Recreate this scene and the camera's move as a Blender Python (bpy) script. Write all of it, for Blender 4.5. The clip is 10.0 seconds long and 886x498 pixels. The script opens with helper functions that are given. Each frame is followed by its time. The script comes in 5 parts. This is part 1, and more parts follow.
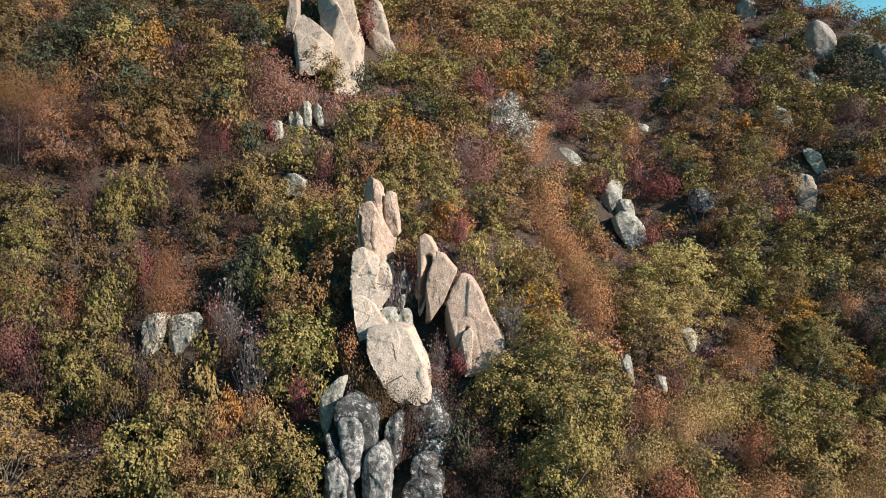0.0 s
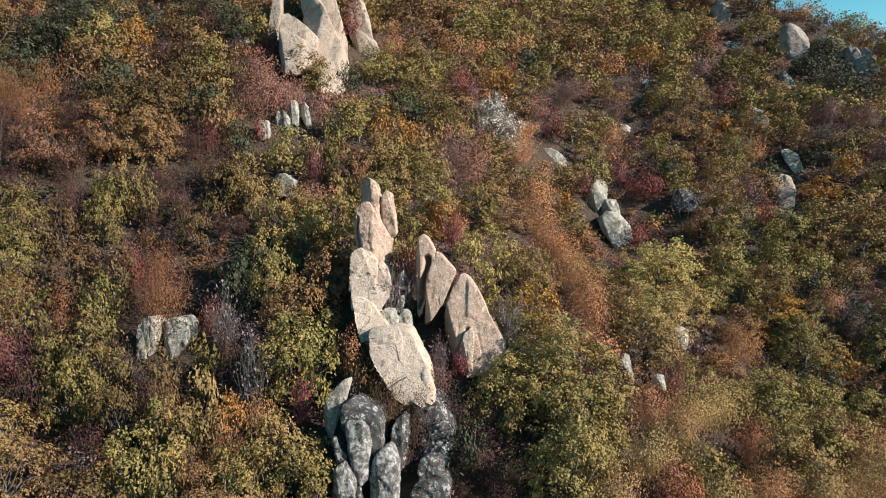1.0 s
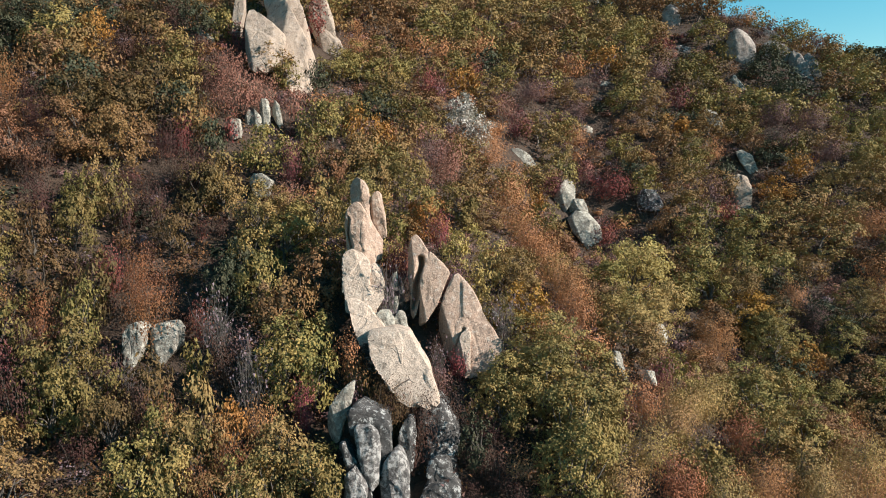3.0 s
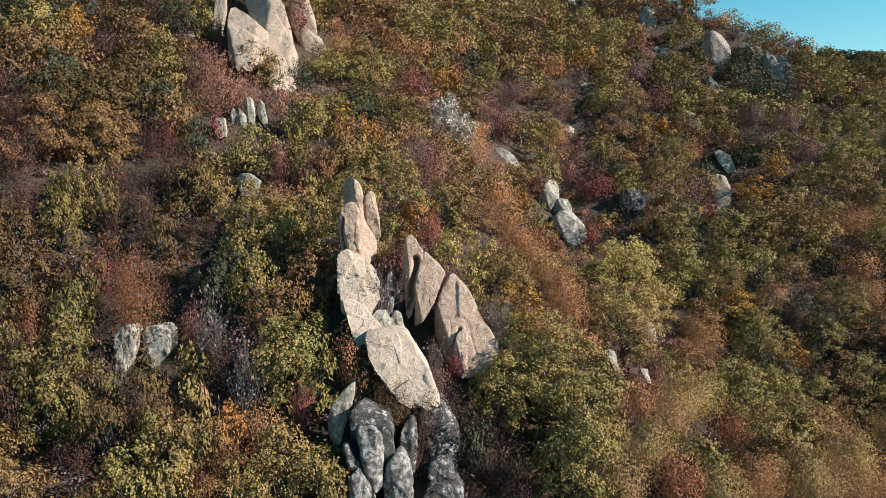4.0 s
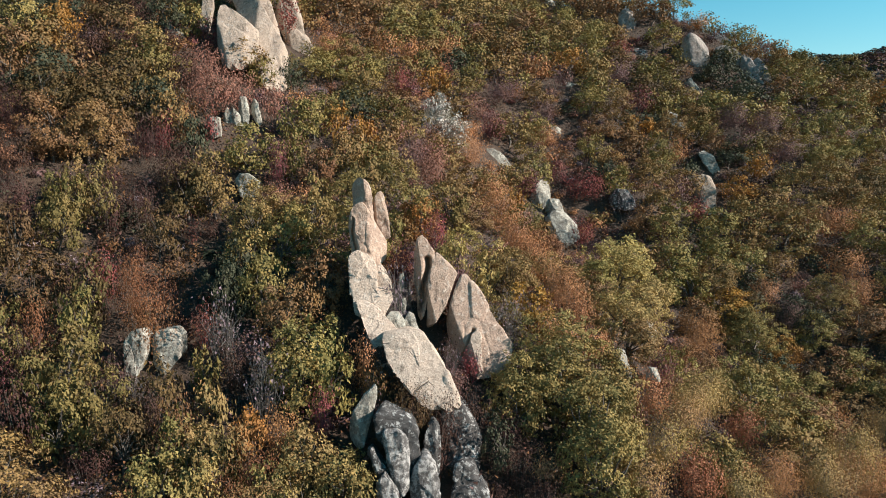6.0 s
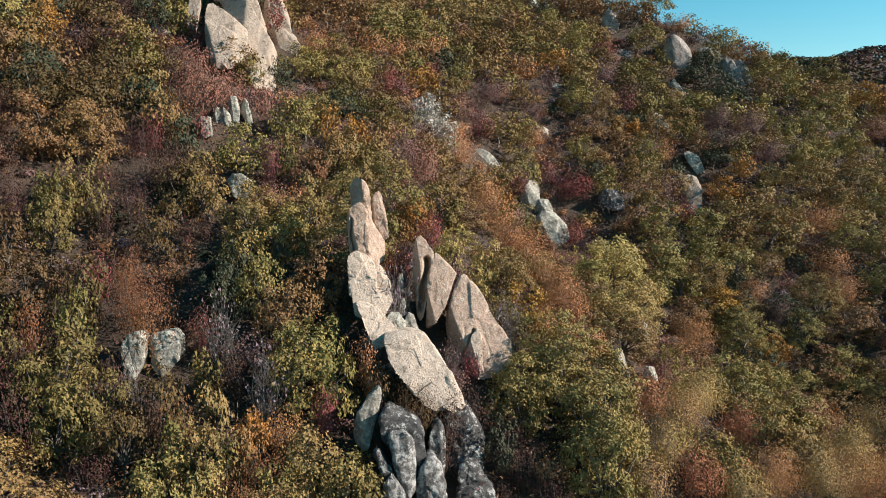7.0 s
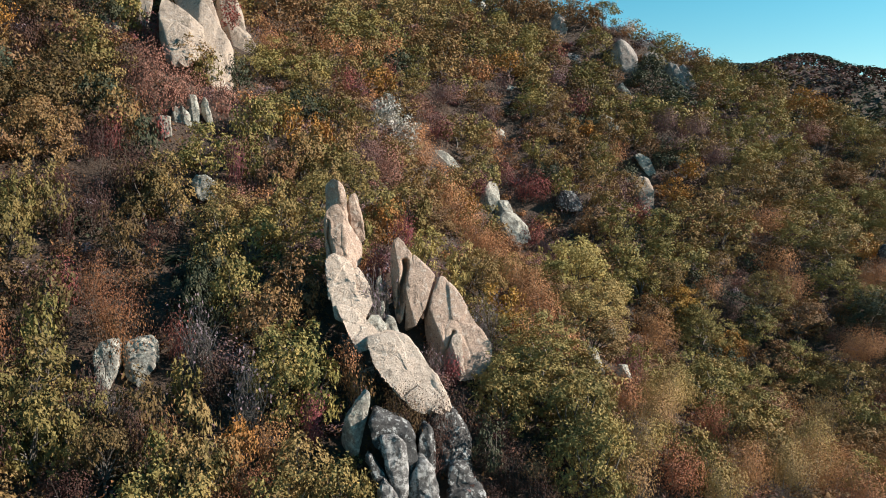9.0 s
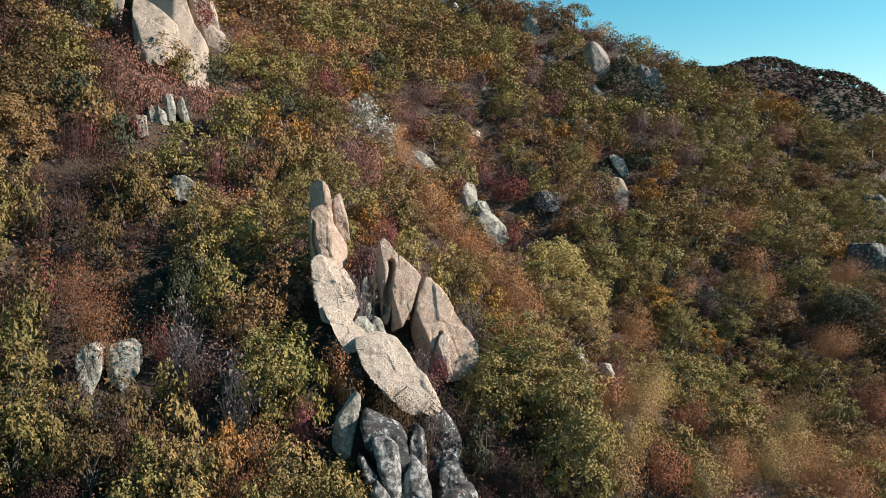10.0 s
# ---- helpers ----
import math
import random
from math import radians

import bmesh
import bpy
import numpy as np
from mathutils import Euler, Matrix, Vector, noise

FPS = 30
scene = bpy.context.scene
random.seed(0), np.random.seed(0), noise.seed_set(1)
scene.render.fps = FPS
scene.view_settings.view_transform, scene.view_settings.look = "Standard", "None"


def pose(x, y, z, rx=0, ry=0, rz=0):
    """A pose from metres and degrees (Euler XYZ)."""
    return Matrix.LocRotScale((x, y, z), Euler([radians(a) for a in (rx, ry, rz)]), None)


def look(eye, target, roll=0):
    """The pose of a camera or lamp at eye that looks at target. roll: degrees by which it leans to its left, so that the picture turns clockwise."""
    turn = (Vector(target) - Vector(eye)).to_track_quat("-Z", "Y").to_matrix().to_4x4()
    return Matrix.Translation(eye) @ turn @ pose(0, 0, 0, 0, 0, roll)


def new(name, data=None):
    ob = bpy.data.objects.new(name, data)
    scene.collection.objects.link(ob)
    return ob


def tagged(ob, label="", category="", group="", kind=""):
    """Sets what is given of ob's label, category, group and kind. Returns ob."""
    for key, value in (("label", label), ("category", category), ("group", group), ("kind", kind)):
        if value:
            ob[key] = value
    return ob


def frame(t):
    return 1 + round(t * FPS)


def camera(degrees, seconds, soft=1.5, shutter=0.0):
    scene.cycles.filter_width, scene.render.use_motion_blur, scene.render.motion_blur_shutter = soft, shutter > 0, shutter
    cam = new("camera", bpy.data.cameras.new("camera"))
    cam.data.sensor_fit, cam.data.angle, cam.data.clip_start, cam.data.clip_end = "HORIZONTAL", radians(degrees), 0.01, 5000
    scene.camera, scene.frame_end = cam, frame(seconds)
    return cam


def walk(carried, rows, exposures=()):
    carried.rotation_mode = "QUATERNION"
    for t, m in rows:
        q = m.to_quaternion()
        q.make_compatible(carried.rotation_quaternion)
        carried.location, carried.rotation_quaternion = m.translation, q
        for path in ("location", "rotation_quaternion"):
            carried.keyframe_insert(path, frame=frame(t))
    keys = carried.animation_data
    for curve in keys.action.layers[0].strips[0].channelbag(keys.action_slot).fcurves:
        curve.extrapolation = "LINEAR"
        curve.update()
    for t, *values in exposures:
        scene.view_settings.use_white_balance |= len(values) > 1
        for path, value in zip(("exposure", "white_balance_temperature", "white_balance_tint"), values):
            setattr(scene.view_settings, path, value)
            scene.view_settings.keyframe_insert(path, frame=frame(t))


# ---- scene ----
cam = camera(62.8, 10.0, 1.0)
METRES, EYE, TILT, LEAN, TURN = 12.0, 20.0, -5.8, 0.0, 0.0
ROWS = [
    (0.0, 0.0, 0.0, 0.0, 0.0, 0.0, 0.0),
    (0.5, -0.0663, 0.0056, 0.0013, -1.23, -0.0, 0.12),
    (1.0, -0.1296, 0.0128, 0.002, -2.44, -0.0, 0.25),
    (1.5, -0.1908, 0.0214, 0.0029, -3.67, -0.0, 0.38),
    (2.0, -0.2496, 0.0307, 0.0033, -4.88, -0.0, 0.5),
    (3.5, -0.4141, 0.063, 0.0034, -8.47, -0.01, 0.87),
    (4.0, -0.4644, 0.0746, 0.0043, -9.59, -0.03, 0.97),
    (4.5, -0.5125, 0.087, 0.0056, -10.32, -0.04, 1.05),
    (5.0, -0.5592, 0.1012, 0.0061, -10.88, -0.05, 1.11),
    (5.5, -0.6055, 0.1153, 0.0073, -11.54, -0.05, 1.19),
    (7.0, -0.7369, 0.1565, 0.0102, -14.01, -0.06, 1.43),
    (7.5, -0.7773, 0.1703, 0.0122, -15.15, -0.07, 1.54),
    (8.0, -0.8175, 0.1845, 0.0141, -16.36, -0.08, 1.64),
    (8.5, -0.8572, 0.1988, 0.016, -17.6, -0.1, 1.74),
    (9.0, -0.895, 0.2142, 0.0178, -18.86, -0.11, 1.85),
    (9.5, -0.9307, 0.2298, 0.0188, -20.12, -0.12, 1.96),
    (10.0, -0.9643, 0.2452, 0.0196, -21.39, -0.13, 2.07),
]
walk(cam, [(t, pose(0, 0, EYE, TILT, LEAN, TURN) @ pose(METRES * x, METRES * y, METRES * z, 90 + pitch, roll, yaw)) for t, x, y, z, yaw, pitch, roll in ROWS])


# ---- sky, sun, exposure ----
SUN_AZIMUTH, SUN_HEIGHT = 108.0, 29.0
world = bpy.data.worlds.new("sky")
scene.world = world
world.use_nodes = True
sky = world.node_tree.nodes.new("ShaderNodeTexSky")
sky.sky_type, sky.sun_disc = "NISHITA", False
sky.sun_elevation, sky.sun_rotation = radians(SUN_HEIGHT), radians(SUN_AZIMUTH)
sky.altitude, sky.air_density, sky.dust_density, sky.ozone_density = 300, 1.15, 0.0, 1.5
clear_air = world.node_tree.nodes.new("ShaderNodeHueSaturation")
clear_air.inputs["Hue"].default_value, clear_air.inputs["Saturation"].default_value = 0.470, 1.5
world.node_tree.links.new(sky.outputs[0], clear_air.inputs["Color"])
world.node_tree.links.new(clear_air.outputs[0], world.node_tree.nodes["Background"].inputs[0])
world.node_tree.nodes["Background"].inputs[1].default_value = 0.07
to_sun = Vector((math.sin(radians(SUN_AZIMUTH)) * math.cos(radians(SUN_HEIGHT)), math.cos(radians(SUN_AZIMUTH)) * math.cos(radians(SUN_HEIGHT)), math.sin(radians(SUN_HEIGHT))))
lamp = bpy.data.lights.new("sun", "SUN")
lamp.energy, lamp.angle, lamp.color = 5.0, radians(0.53), (1.0, 0.94, 0.86)
sun = new("sun", lamp)
sun.matrix_basis = look(to_sun * 300, (0, 0, 0))
scene.view_settings.exposure = 1.03


# ---- materials ----
def material(name):
    m = bpy.data.materials.new(name)
    m.use_nodes = True
    nt = m.node_tree
    return m, nt, nt.nodes["Principled BSDF"]


def node(nt, kind, **inputs):
    n = nt.nodes.new(kind)
    for key, value in inputs.items():
        n.inputs[key].default_value = value
    return n


def mix_colour(nt, fac, a, b, blend="MIX"):
    n = nt.nodes.new("ShaderNodeMix")
    n.data_type, n.blend_type = "RGBA", blend
    for sock, value in ((n.inputs[0], fac), (n.inputs[6], a), (n.inputs[7], b)):
        if isinstance(value, bpy.types.NodeSocket):
            nt.links.new(value, sock)
        elif isinstance(value, (int, float)):
            sock.default_value = value
        else:
            sock.default_value = (*value, 1)
    return n.outputs[2]


def ramp(nt, fac, low, high, a=0.0, b=1.0):
    n = nt.nodes.new("ShaderNodeMapRange")
    nt.links.new(fac, n.inputs[0])
    for i, v in zip((1, 2, 3, 4), (low, high, a, b)):
        n.inputs[i].default_value = v
    return n.outputs[0]


def grain(nt, scale, detail=4.0, rough=0.55, stretch=None):
    pos = nt.nodes.new("ShaderNodeNewGeometry").outputs["Position"]
    if stretch:
        mp = nt.nodes.new("ShaderNodeMapping")
        mp.inputs["Scale"].default_value = stretch
        nt.links.new(pos, mp.inputs["Vector"])
        pos = mp.outputs[0]
    n = node(nt, "ShaderNodeTexNoise", Scale=scale, Detail=detail, Roughness=rough)
    nt.links.new(pos, n.inputs["Vector"])
    return n.outputs["Fac"]


def leaf_material(name, colour, second, spread=0.14, shine=0.55):
    """Leaves: two tints mixed from leaf to leaf and from branch to branch, with light coming through."""
    colour, second = [(1.08 * r, 1.01 * g, 1.17 * b * (1.2 if r < 1.8 * g else 0.85)) for r, g, b in (colour, second)]
    m, nt, bsdf = material(name)
    island = nt.nodes.new("ShaderNodeNewGeometry").outputs["Random Per Island"]
    own = nt.nodes.new("ShaderNodeObjectInfo").outputs["Random"]
    patch = ramp(nt, grain(nt, 0.8, 3.0), 0.35, 0.65)
    lot = nt.nodes.new("ShaderNodeMath")
    lot.operation = "MULTIPLY_ADD"
    nt.links.new(island, lot.inputs[0])
    lot.inputs[1].default_value = 0.35
    nt.links.new(ramp(nt, patch, 0, 1, -0.1, 0.6), lot.inputs[2])
    tint = mix_colour(nt, lot.outputs[0], colour, second)
    hsv = nt.nodes.new("ShaderNodeHueSaturation")
    nt.links.new(tint, hsv.inputs["Color"])
    nt.links.new(ramp(nt, own, 0, 1, 0.486, 0.514), hsv.inputs["Hue"])
    wob = nt.nodes.new("ShaderNodeTexWhiteNoise")
    wob.noise_dimensions = "1D"
    nt.links.new(island, wob.inputs["W"])
    nt.links.new(ramp(nt, wob.outputs["Value"], 0, 1, 1 - spread, 1 + spread), hsv.inputs["Value"])
    nt.links.new(hsv.outputs[0], bsdf.inputs["Base Color"])
    bsdf.inputs["Roughness"].default_value = shine
    bsdf.inputs["Specular IOR Level"].default_value = 0.05
    through_leaf = nt.nodes.new("ShaderNodeBsdfTranslucent")
    nt.links.new(hsv.outputs[0], through_leaf.inputs["Color"])
    both = nt.nodes.new("ShaderNodeMixShader")
    both.inputs[0].default_value = 0.08
    nt.links.new(bsdf.outputs[0], both.inputs[1])
    nt.links.new(through_leaf.outputs[0], both.inputs[2])
    nt.links.new(both.outputs[0], nt.nodes["Material Output"].inputs["Surface"])
    return m


LEAVES = {
    "green": leaf_material("green oak leaves", (0.142, 0.130, 0.036), (0.295, 0.213, 0.053)),
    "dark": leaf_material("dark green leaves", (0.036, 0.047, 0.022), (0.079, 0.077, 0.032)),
    "olive": leaf_material("olive oak leaves", (0.165, 0.131, 0.039), (0.268, 0.171, 0.050)),
    "yellowgreen": leaf_material("yellowing oak leaves", (0.103, 0.092, 0.025), (0.199, 0.148, 0.038)),
    "gold": leaf_material("golden oak leaves", (0.222, 0.138, 0.038), (0.159, 0.105, 0.040)),
    "orange": leaf_material("orange leaves", (0.303, 0.143, 0.034), (0.241, 0.139, 0.040)),
    "brown": leaf_material("browning oak leaves", (0.15, 0.097, 0.042), (0.22, 0.115, 0.05)),
    "light": leaf_material("pale yellow leaves", (0.370, 0.297, 0.076), (0.213, 0.168, 0.045)),
    "white": leaf_material("silvery leaves", (0.52, 0.50, 0.33), (0.17, 0.16, 0.07)),
    "rust": leaf_material("rust brown leaves", (0.406, 0.194, 0.092), (0.300, 0.150, 0.082), 0.12),
    "straw": leaf_material("straw yellow leaves", (0.37, 0.265, 0.07), (0.30, 0.19, 0.07), 0.12),
    # the next three leaf colours are darkened to stand for shade among the plants
    "russet": leaf_material("russet brown leaves", (0.20, 0.095, 0.042), (0.13, 0.072, 0.04), 0.12),
    "wine": leaf_material("shade-darkened wine brown leaves", (0.054, 0.030, 0.027), (0.078, 0.042, 0.031), 0.12),
    "umber": leaf_material("dark golden brown leaves", (0.118, 0.078, 0.023), (0.075, 0.056, 0.023)),
    "pink": leaf_material("dull red leaves", (0.27, 0.125, 0.095), (0.19, 0.10, 0.075), 0.12),
    "purple": leaf_material("purple leaves", (0.14, 0.05, 0.058), (0.17, 0.07, 0.06), 0.12),
    "crimson": leaf_material("crimson leaves", (0.23, 0.058, 0.058), (0.17, 0.075, 0.06), 0.12),
    "dull": leaf_material("faded brown leaves", (0.15, 0.095, 0.075), (0.19, 0.105, 0.075), 0.12),
    "bare": leaf_material("withered leaves", (0.16, 0.13, 0.105), (0.22, 0.165, 0.125), 0.12),
}


def bark_material(name, colour):
    m, nt, bsdf = material(name)
    g = grain(nt, 9.0, 5.0, 0.6, (1, 1, 0.25))
    nt.links.new(mix_colour(nt, ramp(nt, g, 0.3, 0.7), [c * 0.45 for c in colour], colour), bsdf.inputs["Base Color"])
    bsdf.inputs["Roughness"].default_value = 0.9
    return m


BARK = bark_material("grey brown bark", (0.13, 0.105, 0.085))
TWIG = bark_material("bare grey twigs", (0.17, 0.145, 0.125))


def stone_material(name, colour, stain, lichen, lichen_share=0.5):
    """Granite: coarse crystals, rusty stains, pale lichen, dark streaks where water runs, hairline cracks with their
    shade painted in.
    """
    m, nt, bsdf = material(name)
    fine = grain(nt, 11.0, 6.0, 0.75)
    broad = grain(nt, 0.7, 6.0, 0.62)
    streak = grain(nt, 1.5, 6.0, 0.7, (1.2, 1.2, 0.22))
    spots = grain(nt, 3.6, 7.0, 0.75)
    c = mix_colour(nt, ramp(nt, broad, 0.40, 0.60), colour, stain)
    c = mix_colour(nt, ramp(nt, spots, 0.60 - 0.14 * lichen_share, 0.66 - 0.14 * lichen_share, 0, 0.95), c, lichen)
    c = mix_colour(nt, ramp(nt, streak, 0.57, 0.68, 0, 0.75), c, [v * 0.25 for v in stain])
    patch = grain(nt, 0.95, 7.0, 0.72)
    c = mix_colour(nt, ramp(nt, patch, 0.555, 0.62, 0, 0.72), c, [v * 0.3 for v in stain])
    speck = grain(nt, 5.5, 6.0, 0.8)
    c = mix_colour(nt, ramp(nt, speck, 0.58, 0.66, 0, 0.35), c, [v * 0.22 for v in stain])
    c = mix_colour(nt, ramp(nt, fine, 0.38, 0.62, 0.0, 1.0), mix_colour(nt, 0.26, c, (0.05, 0.045, 0.04)), mix_colour(nt, 0.25, c, [min(0.86, v * 1.45) for v in colour]))
    pos = nt.nodes.new("ShaderNodeNewGeometry").outputs["Position"]
    warp = nt.nodes.new("ShaderNodeVectorMath")
    warp.operation = "MULTIPLY_ADD"
    blur = node(nt, "ShaderNodeTexNoise", Scale=1.4, Detail=5.0)
    nt.links.new(pos, blur.inputs["Vector"])
    nt.links.new(blur.outputs["Color"], warp.inputs[0])
    warp.inputs[1].default_value = (0.4, 0.4, 0.4)
    nt.links.new(pos, warp.inputs[2])
    thin = nt.nodes.new("ShaderNodeMapping")
    thin.inputs["Scale"].default_value = (1.0, 1.0, 0.35)
    nt.links.new(warp.outputs[0], thin.inputs["Vector"])
    crack = node(nt, "ShaderNodeTexVoronoi", Scale=0.26)
    crack.feature = "DISTANCE_TO_EDGE"
    nt.links.new(thin.outputs[0], crack.inputs["Vector"])
    broken = nt.nodes.new("ShaderNodeMath")
    broken.operation = "MULTIPLY"
    nt.links.new(ramp(nt, crack.outputs["Distance"], 0.0005, 0.006, 0.9, 0), broken.inputs[0])
    nt.links.new(ramp(nt, grain(nt, 0.9, 2.0), 0.55, 0.63), broken.inputs[1])
    gap = broken.outputs[0]
    # the shade inside the cracks is painted in as a dark colour
    c = mix_colour(nt, gap, c, [v * 0.2 for v in stain])
    nt.links.new(c, bsdf.inputs["Base Color"])
    bsdf.inputs["Roughness"].default_value = 0.9
    bsdf.inputs["Specular IOR Level"].default_value = 0.2
    relief = nt.nodes.new("ShaderNodeMath")
    relief.operation = "MULTIPLY_ADD"
    nt.links.new(gap, relief.inputs[0])
    relief.inputs[1].default_value = -1.2
    add = nt.nodes.new("ShaderNodeMath")
    nt.links.new(fine, add.inputs[0])
    nt.links.new(spots, add.inputs[1])
    nt.links.new(add.outputs[0], relief.inputs[2])
    bump = node(nt, "ShaderNodeBump", Strength=0.8, Distance=0.09)
    nt.links.new(relief.outputs[0], bump.inputs["Height"])
    nt.links.new(bump.outputs[0], bsdf.inputs["Normal"])
    return m


GRANITE = stone_material("pinkish granite", (0.45, 0.315, 0.235), (0.36, 0.245, 0.185), (0.52, 0.42, 0.345), 0.45)
CREAM = stone_material("pale cream granite", (0.51, 0.395, 0.31), (0.43, 0.325, 0.25), (0.55, 0.455, 0.375), 0.35)
PALE = stone_material("smooth buff granite", (0.385, 0.295, 0.225), (0.32, 0.24, 0.185), (0.42, 0.36, 0.31), 0.4)
GREY = stone_material("grey lichened granite", (0.36, 0.325, 0.265), (0.21, 0.18, 0.15), (0.50, 0.465, 0.39), 0.6)
BROWN = stone_material("brownish grey granite", (0.30, 0.25, 0.215), (0.19, 0.155, 0.135), (0.40, 0.36, 0.32), 0.4)
# the pale blotches are lichen and also painted dapples of sun
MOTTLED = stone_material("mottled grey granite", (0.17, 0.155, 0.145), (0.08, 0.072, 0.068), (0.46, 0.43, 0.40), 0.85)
# weathered rock, its colour lowered further to stand for shade among the plants
SHADE_DARK = stone_material("weathered granite darkened for shade", (0.085, 0.078, 0.074), (0.045, 0.04, 0.038), (0.50, 0.48, 0.45), 0.5)

SOIL, nt, bsdf = material("leaf litter and dry grass")
c = mix_colour(nt, ramp(nt, grain(nt, 0.5, 4.0), 0.35, 0.65), (0.030, 0.019, 0.013), (0.052, 0.030, 0.018))
c = mix_colour(nt, ramp(nt, grain(nt, 9.0, 5.0, 0.7), 0.4, 0.7), c, (0.085, 0.050, 0.030))
nt.links.new(c, bsdf.inputs["Base Color"])
bsdf.inputs["Roughness"].default_value = 0.95
bump = node(nt, "ShaderNodeBump", Strength=0.8, Distance=0.25)
nt.links.new(grain(nt, 4.0, 6.0, 0.7), bump.inputs["Height"])
nt.links.new(bump.outputs[0], bsdf.inputs["Normal"])


# ---- mesh helpers ----
def mesh_of(name, verts, faces, mats, smooth=False, index=None):
    me = bpy.data.meshes.new(name)
    verts, faces = np.asarray(verts, np.float32), np.asarray(faces, np.int32)
    k = faces.shape[1]
    me.vertices.add(len(verts))
    me.vertices.foreach_set("co", verts.ravel())
    me.loops.add(faces.size)
    me.loops.foreach_set("vertex_index", faces.ravel())
    me.polygons.add(len(faces))
    me.polygons.foreach_set("loop_start", np.arange(0, faces.size, k, dtype=np.int32))
    for m in mats:
        me.materials.append(m)
    if smooth:
        me.polygons.foreach_set("use_smooth", np.ones(len(faces), bool))
    if index is not None:
        me.polygons.foreach_set("material_index", np.asarray(index, np.int32))
    me.update(calc_edges=True)
    me.validate()
    return me


def under(name, data, parent, label="", mat=None):
    ob = new(name, data)
    ob.parent = parent
    if mat:
        ob.material_slots[0].link = "OBJECT"
        ob.material_slots[0].material = mat
    return tagged(ob, label)


# ---- the lie of the land ----
def swell(x, y, cx, cy, size, height):
    return height * np.exp(-((x - cx) ** 2 + (y - cy) ** 2) / (2 * size * size))


def land(x, y):
    """Height of the ground: a steep hillside with spurs and gullies, falling away behind its crest, and a hill across the valley."""
    x, y = np.asarray(x, float), np.asarray(y, float)
    u, v = np.clip(x, -60, 110) / 40, (np.clip(y, -30, 175) - 60) / 40
    z = 23.10 -7.68 * u +21.36 * v +1.35 * u * u -1.62 * u * v +1.16 * v * v
    z = z + swell(x, y, -4, 38, 7, 1.90) + swell(x, y, 1, 30, 7, -0.65) + swell(x, y, 18, 46, 9, -2.27) + swell(x, y, 13, 62, 9, -2.36)
    z = z + swell(x, y, 33, 53, 7, -2.00) + swell(x, y, 54, 68, 9, -1.04) + swell(x, y, 28, 79, 9, 0.10) + swell(x, y, -15, 36, 8, -3.68)
    z = z + swell(x, y, -21, 47, 9, 0.41) + swell(x, y, 32, 66, 8, 0.77) + swell(x, y, 27, 40, 7, -3.78) + swell(x, y, -10, 28, 6, -0.63)
    z = z + swell(x, y, 50, 95, 12, 6.41) + swell(x, y, 10, 86, 12, -1.02) + swell(x, y, -8, 60, 10, 1.04) + swell(x, y, 15.5, 60, 5, -3.17)
    z = z + swell(x, y, 33, 66, 5, -3.96) + swell(x, y, 36, 72, 5, -0.02) + swell(x, y, 36, 79, 5, -1.93) + swell(x, y, 24, 80, 5, 0.87)
    z = z + swell(x, y, 20, 73, 5, -2.01) + swell(x, y, 46, 88, 6, -2.88) + swell(x, y, 41, 100, 6, -2.20) + swell(x, y, -8, 66, 5, -1.07)
    z = z + swell(x, y, -5, 74, 5, -0.30) + swell(x, y, -11, 56, 4, -0.60) + swell(x, y, -10.3, 49, 4, -1.05) + swell(x, y, -14, 35, 4, 1.25)
    z = z + swell(x, y, 11, 66, 5, 0.40) + swell(x, y, 52, 87, 5, -0.29) + swell(x, y, -16, 66, 5, 1.53) + swell(x, y, 45, 106, 6, 3.0) + swell(x, y, 72, 87, 9, 1.7) + swell(x, y, 82, 72, 9, 4.4)
    z = z - 1.3 * np.logaddexp(0, (x - 76) / 3)
    crest = np.where(x > 45, 104 - 0.60 * (x - 45), np.minimum(104 + 1.3 * (45 - x), 175))
    s = (y - crest) * 0.85
    z = z - 1.2 * 2.5 * np.logaddexp(0, (s - 4) / 2.5)
    z = np.maximum(z, -60 + 0.02 * np.hypot(x, y))
    a, b = (x - 310) * 0.714 + (y - 318) * 0.70, (x - 310) * 0.70 - (y - 318) * 0.714 + 13
    far = -60 + 144.5 * np.exp(-(a / 170) ** 2) * np.exp(-0.5 * (np.abs(b + 10) / np.where(b > -10, 140, 260)) ** 1.7)
    far = far + 2.5 * np.sin(b / 17 + a / 40) * np.exp(-(a / 200) ** 2) + 1.5 * np.sin(b / 7.3 - a / 23) * np.exp(-(a / 200) ** 2)
    wide = -60 + 110 * np.exp(-((a - 420) / 200) ** 2) * (0.8 + 0.2 * np.sin(b / 120))
    return np.maximum(np.maximum(z, far), wide)


def height(x, y):
    return float(land(x, y))


def spaced(lo, hi, step, out):
    fine = np.arange(lo, hi + step, step)
    grow = step * 1.25 ** np.arange(1, 30)
    reach = np.cumsum(grow)
    reach = reach[reach < out]
    return np.concatenate([lo - reach[::-1], fine, hi + reach])


xs, ys = spaced(-45, 110, 1.0, 2600), spaced(5, 130, 1.0, 2600)
gx, gy = np.meshgrid(xs, ys)
gz = land(gx, gy)
near = (np.abs(gx) < 130) & (gy < 170) & (gy > -20)
bumps = np.array([noise.noise((a * 0.35, b * 0.35, 3.0)) * 0.35 + noise.noise((a, b, 7.0)) * 0.12 if n else 0.0 for a, b, n in zip(gx.ravel(), gy.ravel(), near.ravel())])
gv = np.stack([gx.ravel(), gy.ravel(), gz.ravel() + bumps], 1)
